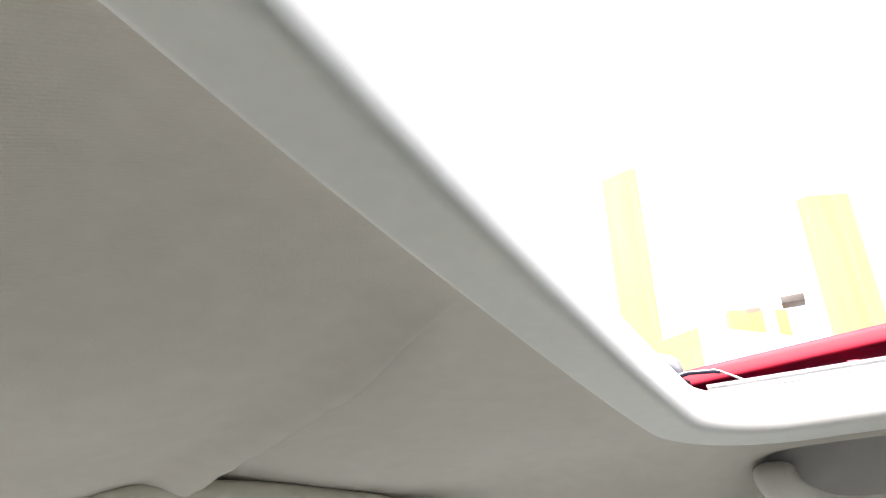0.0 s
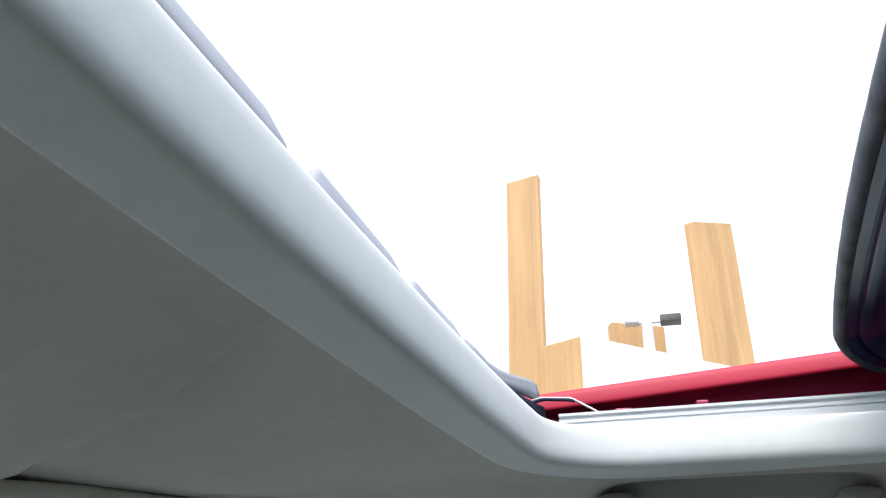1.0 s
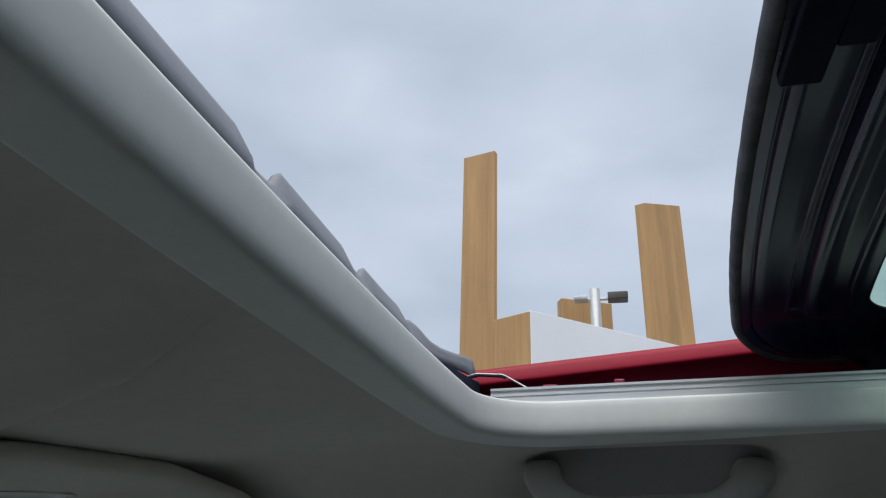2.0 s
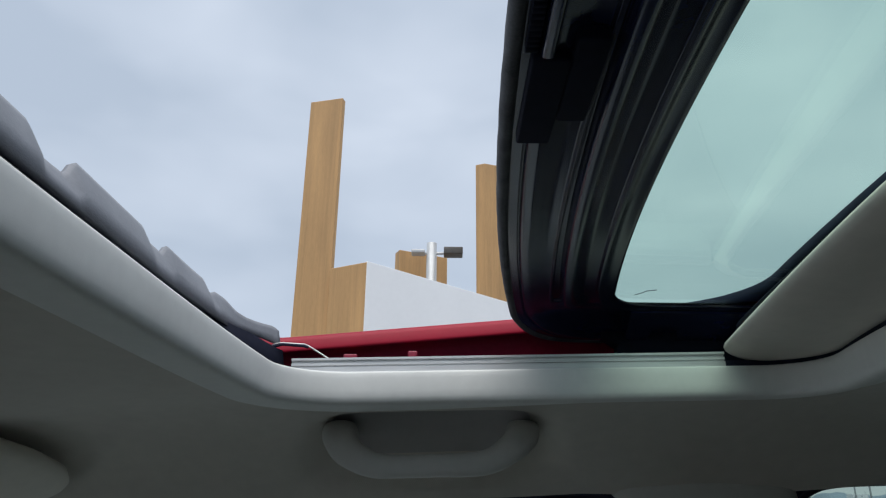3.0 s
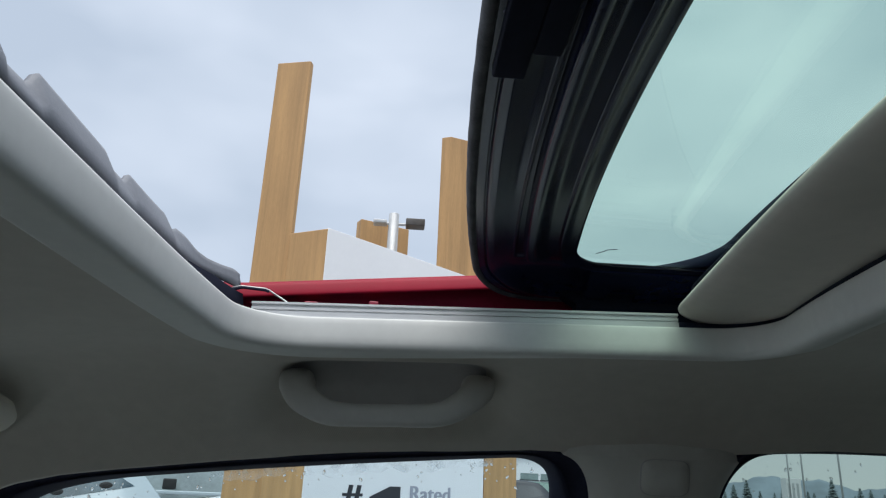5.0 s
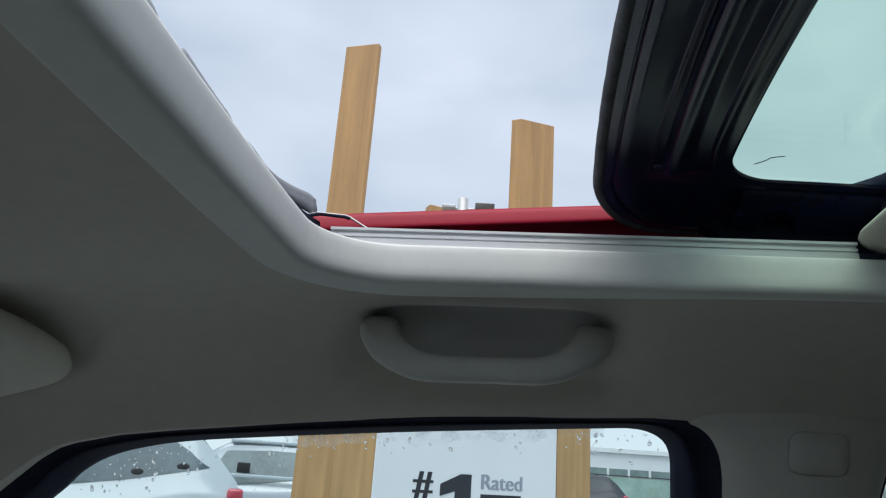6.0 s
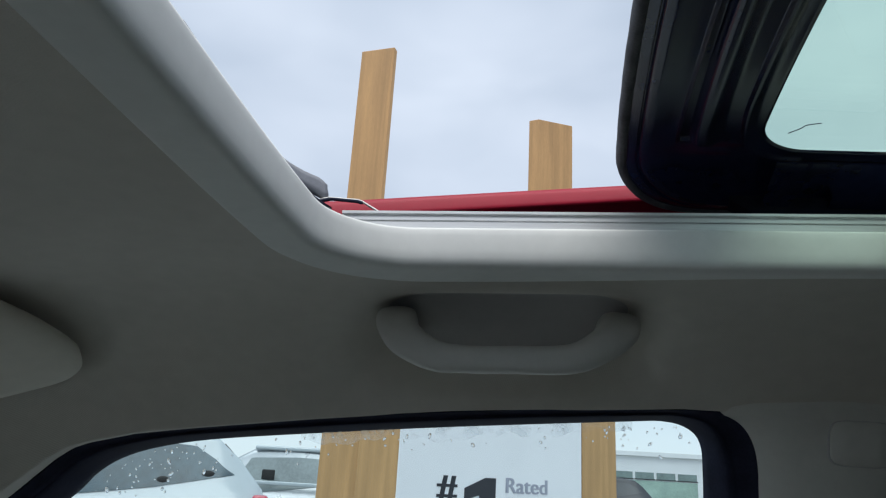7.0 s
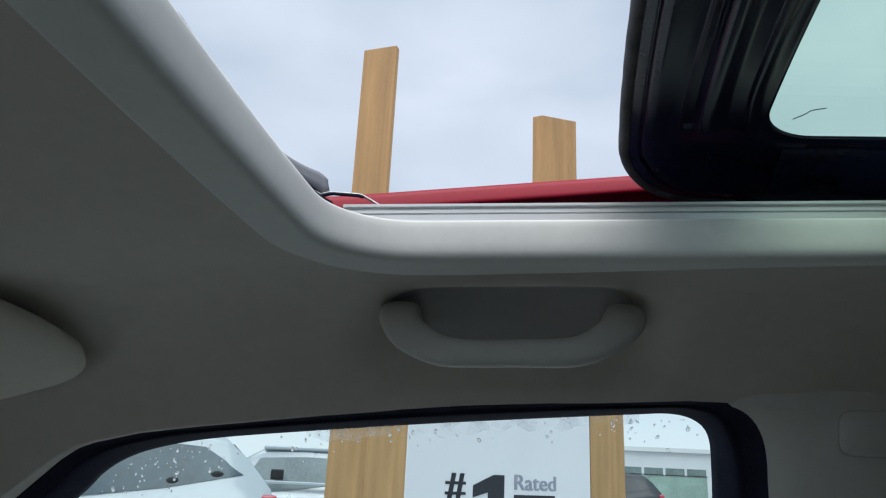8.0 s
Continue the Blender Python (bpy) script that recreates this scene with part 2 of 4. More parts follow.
def spline(points, n):
    """Catmull-Rom through the points, n steps for each span."""
    ps = [Vector(p) for p in points]
    ps = [ps[0] * 2 - ps[1]] + ps + [ps[-1] * 2 - ps[-2]]
    out = []
    for a, b, c, d in zip(ps, ps[1:], ps[2:], ps[3:]):
        for k in range(n):
            t = k / n
            out.append(0.5 * (2 * b + (c - a) * t + (2 * a - 5 * b + 4 * c - d) * t * t + (3 * b - a - 3 * c + d) * t ** 3))
    out.append(ps[-2])
    return out


def tube(bm, path, radius, sides=10, up=(0, 0, 1), flat=1.0, round_ends=True):
    """A round or oval bar along a path. radius: a number or one for each point; flat scales it along the second axis."""
    n = len(path)
    rad = [radius] * n if isinstance(radius, (int, float)) else list(radius)
    path = [Vector(p) for p in path]
    rows = []
    for i, p in enumerate(path):
        d = (path[min(i + 1, n - 1)] - path[max(i - 1, 0)]).normalized()
        a = d.cross(Vector(up))
        a = (a if a.length > 1e-4 else d.cross(Vector((1, 0, 0)))).normalized()
        b = a.cross(d).normalized()
        rows.append([p + rad[i] * (math.cos(w) * a + math.sin(w) * flat * b) for w in (2 * math.pi * k / sides for k in range(sides))])
    if round_ends:
        for end, sign in ((0, -1), (-1, 1)):
            d = (path[1] - path[0]) if end == 0 else (path[-1] - path[-2])
            d.normalize()
            extra = []
            for f in (0.35, 0.7, 0.93):
                c = path[end] + sign * d * rad[end] * f
                extra.append([c + (q - path[end]) * math.sqrt(1 - f * f) for q in rows[end if end == 0 else len(rows) - 1]])
            rows = (extra[::-1] + rows) if end == 0 else (rows + extra)
    loft(bm, rows, closed=True, caps=True)
    return bm


def smooth01(a, b, v):
    t = min(1.0, max(0.0, (v - a) / (b - a)))
    return t * t * (3 - 2 * t)


def ring_path(n, x0, x1, yh, r, bow_front=0.0, bow_rear=0.0, r_rear=None):
    """A rounded rectangle seen from above, anticlockwise, whose front and rear edges bow towards the rear at the sides."""
    g = r_rear or r
    corners = [(x1 - g, yh - g, 0, g), (x0 + r, yh - r, 90, r), (x0 + r, -yh + r, 180, r), (x1 - g, -yh + g, 270, g)]
    raw = []
    for cx, cy, a0, c in corners:
        for k in range(13):
            a = radians(a0 + 90 * k / 12)
            raw.append(Vector((cx + c * math.cos(a), cy + c * math.sin(a), 0)))
    raw.append(raw[0])
    lens = np.cumsum([0] + [(b - a).length for a, b in zip(raw, raw[1:])])
    s = np.linspace(0, lens[-1], n, endpoint=False)
    xs = np.interp(s, lens, [p.x for p in raw])
    ys = np.interp(s, lens, [p.y for p in raw])
    out = []
    for x, y in zip(xs, ys):
        w = (x1 - x) / (x1 - x0)
        q = (y / yh) ** 2
        out.append(Vector((x + q * (bow_front * w + bow_rear * (1 - w)), y, 0)))
    return out


def outward(path):
    n = len(path)
    res = []
    for i in range(n):
        d = path[(i + 1) % n] - path[i - 1]
        res.append(Vector((d.y, -d.x, 0)).normalized())
    return res


# ---------------------------------------------------------------- the car: measures of its roof
OPEN_N = 1000
OPENING = ring_path(OPEN_N, -0.030, 0.392, 0.436, 0.052, 0.022, 0.052)
OPEN_OUT = outward(OPENING)
# how far along the car each grab handle stands from the front one
HANDLE_SHIFTS = (0.0, 0.785)


def tilt(x, y):
    """The sides of the opening and their rails rise slightly towards the rear."""
    t = 0.027 * (min(0.45, max(-0.06, x)) - 0.11)
    k = smooth01(0.12, 0.42, abs(y))
    return t * (k if t < 0 else 0.55 + 0.45 * k)


def edge_z(x):
    """Height of the headliner's edge above the doors."""
    return float(np.interp(x, [-0.7, -0.45, -0.3426, -0.3006, -0.2838, -0.2688, -0.2255, -0.1715, -0.0577, 0.016, 0.15, 0.27, 0.32, 0.37, 0.44, 0.5, 0.6, 0.9, 1.7], [1.09, 1.224, 1.2944, 1.3300, 1.3410, 1.3466, 1.3568, 1.3646, 1.3784, 1.3862, 1.3968, 1.4028, 1.4025, 1.3995, 1.3995, 1.404, 1.411, 1.413, 1.359])) - 0.003 * smooth01(0.05, 0.20, x) * (1 - smooth01(0.33, 0.42, x))


def top_z(x, y):
    front = max(0.0, (-0.05 - x) / 0.57)
    back = max(0.0, (x - 0.5) / 1.2)
    return 1.475 + tilt(x, y) - 0.10 * front ** 1.6 - 0.05 * back ** 2


def liner_z(x, y):
    """Height of the headliner's cloth."""
    g = min(1.0, max(0.0, (abs(y) - 0.45) / 0.19)) ** 2.1
    z = top_z(x, y) * (1 - g) + edge_z(x) * g
    # the bulge in the middle, ahead of the sunroof, ends in a crease that fades out towards the opening
    line = float(np.interp(x, [-0.7, -0.52, -0.37, -0.28, -0.20, -0.14, -0.10, -0.075, -0.05], [0.39, 0.333, 0.278, 0.243, 0.213, 0.186, 0.163, 0.150, 0.140]))
    fade = smooth01(-0.055, -0.24, x)
    if abs(y) < line:
        z -= 0.030 * fade * (1 - (abs(y) / line) ** 2.6)
    z -= 0.0165 * smooth01(-0.055, -0.15, x) * (smooth01(line - 0.045, line, abs(y)) if abs(y) < line else 1 - smooth01(line, line + 0.006, abs(y)))
    # pocket behind each grab handle
    for shift in HANDLE_SHIFTS:
        u, v = (x - shift - 0.111) / 0.116, (abs(y) - 0.582) / 0.047
        if abs(u) < 1.6:
            z += 0.044 * math.exp(-(u ** 6) - v * v) * (1 - smooth01(0.598, 0.628, abs(y)))
    return z


def build_headliner():
    bm = bmesh.new()
    rows = []
    for d, z in ((0.002, 1.4925), (0.002, 1.489), (0.0025, 1.482), (0.004, 1.477), (0.008, 1.4748), (0.015, 1.4738), (0.024, 1.4740), (0.0275, 1.4745)):
        rows.append([p + o * d + Vector((0, 0, z + liner_z(p.x, p.y) - 1.475 if d > 0.02 else z + tilt(p.x, p.y))) for p, o in zip(OPENING, OPEN_OUT)])
    last = [p + o * 0.029 for p, o in zip(OPENING, OPEN_OUT)]
    mid = Vector((0.18, 0, 0))
    outer = []
    for p in last:
        d = p - mid
        k = min((1.65 - mid.x) / d.x if d.x > 1e-6 else (-0.62 - mid.x) / d.x if d.x < -1e-6 else 1e9, 0.64 / abs(d.y) if abs(d.y) > 1e-6 else 1e9)
        q = mid + d * k
        if abs(q.y) > 0.62:
            q.y = math.copysign(0.637 + 0.27 * (1.395 - edge_z(q.x)), q.y)
        outer.append(q)
    for i in range(0, 181):
        t = (i / 180) ** 1.2
        rows.append([Vector((q.x, q.y, liner_z(q.x, q.y))) for q in (a.lerp(b, t) for a, b in zip(last, outer))])
    loft(bm, rows, closed=True)
    return tagged(part("headliner", bm, CLOTH), "grey-beige moulded cloth headliner with a sunroof opening", "headliner", kind="structure")


build_headliner()


def build_rim():
    """The bright moulded lip that lines the opening, 2 mm proud of the cloth."""
    bm = bmesh.new()
    rows = []
    for d, z in ((0.0015, 1.4935), (0.0, 1.4950), (-0.0012, 1.4946), (-0.0018, 1.493), (-0.0022, 1.489), (-0.0022, 1.479), (-0.0018, 1.4738), (-0.0006, 1.4703), (0.0018, 1.4682), (0.006, 1.4674), (0.012, 1.4672), (0.021, 1.4667), (0.0287, 1.4657), (0.0309, 1.4658), (0.0320, 1.4671), (0.0323, 1.4745)):
        row = []
        for p, o in zip(OPENING, OPEN_OUT):
            wide = 1 - 0.10 * smooth01(0.10, -0.02, p.x) * (1 - smooth01(0.40, 0.43, abs(p.y)))
            flat = 0.85 * smooth01(0.02, 0.40, p.x) * smooth01(0.006, 0.030, d)
            lift = 0.0006 * smooth01(0.03, -0.02, p.x) if z > 1.492 else 0.0
            row.append(p + o * d * wide + Vector((0, 0, z + (1.4740 - z) * flat + lift + tilt(p.x, p.y))))
        rows.append(row)
    loft(bm, rows, closed=True)
    return tagged(part("sunroof_opening_trim", bm, RIM), "pale grey moulded trim lining the sunroof opening", "trim", kind="structure")


build_rim()


def build_gap_strip():
    """Black strip on the lip's rear: the shaded gap under the sunshade, painted in."""
    bm = bmesh.new()
    idx = [i for i in range(-OPEN_N // 2, OPEN_N // 2) if OPENING[i].x > 0.350]
    idx.sort(key=lambda i: OPENING[i].y)
    rows = []
    for d, z in ((0.0022, 1.4940), (0.0020, 1.4990), (0.0030, 1.5002), (0.012, 1.5002), (0.012, 1.4940)):
        rows.append([OPENING[i] + OPEN_OUT[i] * (d + 0.006 * (1 - smooth01(0.350, 0.360, OPENING[i].x))) + Vector((0, 0, z + tilt(OPENING[i].x, OPENING[i].y))) for i in idx])
    loft(bm, rows)
    return tagged(part("gap_shade_strip", bm, RUBBER), "black strip standing in for the shaded gap under the sunshade", "seal", kind="structure")


build_gap_strip()


# ---------------------------------------------------------------- sunroof well and red roof skin
ROOF_N = 600
ROOF_HOLE = ring_path(ROOF_N, -0.115, 0.381, 0.504, 0.06, 0.03, 0.036, 0.09)
# the tray and gutter below run on under the roof skin, where the open panel lies
TRAY_RING = ring_path(ROOF_N, -0.115, 0.98, 0.504, 0.06, 0.03, 0.03)


def roof_z(x, y):
    z = 1.5430 + 0.095 * x - 0.01 * x * x - 0.12 * max(0.0, x - 0.25) ** 2
    if x < -0.1:
        z -= 0.25 * (x + 0.1) ** 2
    a = max(0.0, abs(y) - 0.504)
    return z - 0.05 * a - 1.6 * a * a


def build_roof():
    bm = bmesh.new()
    out = outward(ROOF_HOLE)
    rows = []
    for d, dz in ((0.012, -0.0166), (0.0006, -0.0164), (0.0, -0.0156), (0.0003, -0.0136), (0.0016, -0.0065), (0.0040, -0.0016), (0.0080, -0.0002)):
        rows.append([p + o * d + Vector((0, 0, roof_z(p.x, p.y) + dz * (1 - 0.55 * smooth01(0.26, 0.35, p.x)))) for p, o in zip(ROOF_HOLE, out)])
    mid = Vector((0.15, 0, 0))
    last = [p + o * 0.015 for p, o in zip(ROOF_HOLE, out)]
    outer = []
    for p in last:
        d = p - mid
        k = min((1.75 - mid.x) / d.x if d.x > 1e-6 else (-0.68 - mid.x) / d.x if d.x < -1e-6 else 1e9, 0.715 / abs(d.y) if abs(d.y) > 1e-6 else 1e9)
        outer.append(mid + d * k)
    for i in range(31):
        rows.append([Vector((q.x, q.y, roof_z(q.x, q.y))) for q in (a.lerp(b, i / 30) for a, b in zip(last, outer))])
    side = [Vector((q.x, q.y * 1.02, min(roof_z(q.x, q.y), edge_z(q.x) + 0.045))) for q in outer]
    rows.append(side)
    rows.append([Vector((q.x, q.y * 0.985, edge_z(q.x) + 0.022)) for q in outer])
    rows.append([Vector((q.x, q.y * 0.95, edge_z(q.x) + 0.030)) for q in outer])
    loft(bm, rows, closed=True)
    return tagged(part("car_roof", bm, PAINT), "glossy red painted car roof panel", "car roof", kind="structure")


build_roof()


def build_hole_edge_strip():
    """Black strip added to darken the roof hole's rear edge, above the open panel."""
    pairs = sorted(((p, o) for p, o in zip(ROOF_HOLE, outward(ROOF_HOLE)) if p.x > 0.325), key=lambda po: po[0].y)
    bm = bmesh.new()
    rows = []
    for p, o in pairs:
        rows.append([p + o * d + Vector((0, 0, roof_z(p.x, p.y) + dz)) for d, dz in ((0.012, -0.0088), (-0.0012, -0.0086), (-0.0022, -0.0050), (-0.0018, -0.0005), (-0.0005, 0.0010), (0.009, 0.0012), (0.009, 0.0004))])
    loft(bm, rows, closed=True, caps=True)
    return tagged(part("hole_edge_strip", bm, RUBBER), "black strip darkening the rear edge of the roof opening", "roof seal", kind="structure")


build_hole_edge_strip()


def build_well():
    """Dark tray between the lip and the roof skin, in which the rails and the deflector sit."""
    bm = bmesh.new()
    a = ring_path(ROOF_N, -0.031, 0.93, 0.4375, 0.055, 0.022, 0.03)
    far = [p + o * 0.024 for p, o in zip(TRAY_RING, outward(TRAY_RING))]
    rows = []
    for t, z in ((0.02, 1.4925), (0.05, 1.4920), (0.15, 1.4925), (0.5, 1.4925), (0.9, 1.494), (1.0, 1.502)):
        rows.append([p.lerp(q, t) + Vector((0, 0, z + tilt(p.x, p.y))) for p, q in zip(a, far)])
    loft(bm, rows, closed=True)
    # gutter wall under the overhang, its shade put into the darker red
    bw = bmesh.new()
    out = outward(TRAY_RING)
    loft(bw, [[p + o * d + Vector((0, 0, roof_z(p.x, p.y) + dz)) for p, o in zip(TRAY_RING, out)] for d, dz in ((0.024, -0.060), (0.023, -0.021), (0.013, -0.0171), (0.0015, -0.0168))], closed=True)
    tagged(part("roof_gutter", bw, SHADED_RED), "red gutter wall below the roof edge, darkened for shade", "roof gutter", kind="structure")
    return tagged(part("sunroof_tray", bm, BLACK), "black steel tray round the sunroof opening", "sunroof tray", kind="structure")


build_well()


def build_gutter_clip(x, w):
    """A small folded clip on the gutter wall."""
    bm = bmesh.new()
    box(bm, -w / 2, w / 2, -0.004, 0.024, -0.006, 0.004, 0.0012)
    box(bm, -w / 2 + 0.001, w / 2 - 0.001, -0.0055, -0.0035, -0.010, 0.003, 0.0006)
    ob = part("gutter_clip", bm, SHADED_RED)
    ob.location = (x, 0.496, 1.5165 + 0.06 * (x - 0.036))
    return tagged(ob, "small dark red clip in the roof gutter", "clip", group="gutter clips")


build_gutter_clip(0.036, 0.013)
build_gutter_clip(0.094, 0.009)


def build_rail(side):
    ob = thing("sunroof_rail", "bright extruded aluminium sunroof guide rail with grooves", "rail", (0, side * 0.437, 1.493), group="sunroof rails")
    prof = [(-0.0012, 0.0), (-0.0012, 0.0050), (-0.0012, 0.0062), (0.0012, 0.0066), (0.0012, 0.0074), (-0.0006, 0.0078), (-0.0006, 0.0098), (0.0018, 0.0106), (0.0018, 0.0116), (-0.001, 0.0124), (-0.001, 0.0142), (0.004, 0.0142), (0.012, 0.0125), (0.012, 0.0)]
    bm = bmesh.new()
    rows = [[Vector((x, side * y, z + tilt(x, 0.437))) for y, z in prof] for x in np.linspace(-0.006, 0.362, 24)]
    loft(bm, rows, closed=True, caps=True)
    part("track", bm, ALU, ob, smooth=False)
    bm = bmesh.new()
    box(bm, -0.0125, -0.0062, min(0.0, side * 0.010), max(0.0, side * 0.010), -0.003, 0.005, 0.0015)
    part("end_stop", bm, RUBBER, ob, "black rubber end stop")
    return ob


build_rail(1)
build_rail(-1)


# ---------------------------------------------------------------- wind deflector
def deflector_x(y):
    """The blade is straight across the roof and sweeps back sharply at its ends."""
    return -0.0655 + 0.0395 * (abs(y) / 0.466) ** 12


def deflector_rise(y):
    """How much higher the lower edge sits where the blade has not yet swept back."""
    return 0.65 * 0.0395 * ((abs(y) / 0.466) ** 5 - (abs(y) / 0.466) ** 12)


def deflector_top(y):
    a = abs(y)
    base = float(np.interp(a, [0.0, 0.14, 0.20, 0.264, 0.32, 0.37, 0.405, 0.435, 0.450, 0.466], [1.537, 1.537, 1.540, 1.5425, 1.5430, 1.5440, 1.5440, 1.5392, 1.5385, 1.5385]))
    for y0, y1, top in ((-0.06, 0.124, 1.5470), (0.154, 0.254, 1.5485), (0.281, 0.366, 1.5505), (0.377, 0.424, 1.5472)):
        if y0 <= a <= y1:
            drop = 0.030 if y1 > 0.4 else 0.005
            base += (top - base) * smooth01(y0, y0 + 0.009, a) * (1 - smooth01(y1 - drop, y1, a))
    return base


def build_deflector():
    ob = thing("wind_deflector", "raised grey plastic wind deflector with a notched upper edge", "wind deflector", (0, 0, 1.494))
    bm = bmesh.new()
    rows = []
    for y in np.linspace(-0.466, 0.466, 300):
        x = deflector_x(y)
        t = deflector_top(y) - 1.494 - 0.0035 * smooth01(0.459, 0.466, abs(y)) ** 2
        low = 0.0225 + 0.0060 * smooth01(0.39, 0.455, abs(y)) + 0.7 * deflector_rise(y)
        k = 1 - 0.85 * smooth01(0.36, 0.44, abs(y))
        rows.append([Vector((x + 0.014 * k, y, low)), Vector((x + 0.010 * k, y, low + 0.45 * (t - low))), Vector((x + 0.002 * k, y, t - 0.003)), Vector((x, y, t)), Vector((x - 0.003, y, t - 0.001)), Vector((x + 0.007 * k - 0.003, y, low + 0.4 * (t - low))), Vector((x + 0.011 * k - 0.003, y, low))])
    loft(bm, rows, closed=True, caps=True)
    part("blade", bm, GREY_PLASTIC, ob)
    for s in (1, -1):
        bm = bmesh.new()
        tube(bm, [(-0.029, s * 0.462, 0.0275), (-0.023, s * 0.462, 0.0292), (-0.001, s * 0.462, 0.0280), (0.0022, s * 0.462, 0.0268), (0.0153, s * 0.461, 0.0189), (0.034, s * 0.459, 0.007)], 0.0016, 10, flat=0.5)
        part("spring_arm", bm, STEEL, ob, "bent bright steel strip arm")
        bm = bmesh.new()
        tube(bm, [(-0.032, s * 0.459, 0.0245), (-0.020, s * 0.460, 0.0275), (-0.001, s * 0.460, 0.0262), (0.002, s * 0.459, 0.0250)], 0.0013, 8)
        part("spring_pad", bm, RUBBER, ob, "black pad under the arm")
    bm = bmesh.new()
    rows = []
    for y in np.linspace(-0.463, 0.463, 120):
        x = deflector_x(y)
        h = 0.0255 * (1 - 0.15 * smooth01(0.43, 0.463, abs(y))) + 0.7 * deflector_rise(y)
        low = -0.004 * smooth01(0.40, 0.44, abs(y))
        rows.append([Vector((x + 0.016, y, low)), Vector((x + 0.0105, y, 0.5 * h)), Vector((x + 0.0085, y, h)), Vector((x + 0.0065, y, h)), Vector((x + 0.0075, y, 0.5 * h)), Vector((x + 0.012, y, low))])
    loft(bm, rows, closed=True, caps=True)
    part("curtain", bm, BLACK, ob, "black cloth curtain below the blade")
    return ob


build_deflector()


# ---------------------------------------------------------------- sliding glass panel
PANEL_Z = 1.547
PANEL_OUT = ring_path(ROOF_N, 0.1492, 0.86, 0.498, 0.060, 0.0443, 0.03)
PANEL_IN = ring_path(ROOF_N, 0.2285, 0.78, 0.4165, 0.032, 0.0375, 0.03)


FRAME_U = [0.0, 0.02, 0.098, 0.104, 0.109, 0.116, 0.121, 0.135, 0.19, 0.26, 0.34, 0.45, 0.56, 0.72, 0.92, 0.985, 1.0]
FRAME_Z = [0.007, 0.0, -0.0010, -0.0006, 0.0006, 0.0006, -0.0012, -0.0026, -0.0030, -0.0014, 0.0002, 0.0006, 0.0008, 0.0010, 0.0010, 0.0010, 0.0022]


def droop(y):
    """The panel follows the roof's crown: its sides hang lower."""
    return -0.010 * smooth01(0.43, 0.494, abs(y))


def frame_height(u, x, y):
    """Relief of the pressed frame: rings all round, ribs that end before the corners in the front band."""
    steps = (-0.012, -0.006, 0.0, 0.006, 0.012) if 0.135 < u < 0.98 else (0.0,)
    z = sum(float(np.interp(u + d, FRAME_U, FRAME_Z)) for d in steps) / len(steps) + droop(y)
    if x > 0.30 or u < 0.28:
        return z
    a = abs(y)
    k = (a / 0.405) ** 2
    bars = 1 - smooth01(0.4005, 0.4065, a)
    lines = 1 - smooth01(0.430, 0.437, a)
    dish = smooth01(0.405, 0.432, a)
    z += 0.0030 * dish * math.sin(math.pi * (u - 0.28) / 0.72)
    ridge = 0.432 - 0.040 * k
    z -= 0.0032 * bars * math.exp(-((u - ridge) / (0.007 if u < ridge else 0.011)) ** 2)
    left, right = 0.487, 0.612 + 0.018 * k
    z += 0.0014 * bars * smooth01(ridge + 0.012, ridge + 0.022, u) * (1 - smooth01(left - 0.012, left - 0.002, u))
    t = (u - left) / (right - left)
    if 0 < t < 0.5:
        z -= 0.0072 * bars * (1 - (1 - 2 * t) ** 4) ** 0.6
    elif 0.5 <= t < 1.7:
        z -= 0.0072 * bars * (1 - smooth01(0.5, 1.7, t))
    z -= 0.0034 * lines * (math.exp(-((u - 0.822) / 0.009) ** 2) if u < 0.822 else math.exp(-((u - 0.822) / 0.06) ** 2))
    return z


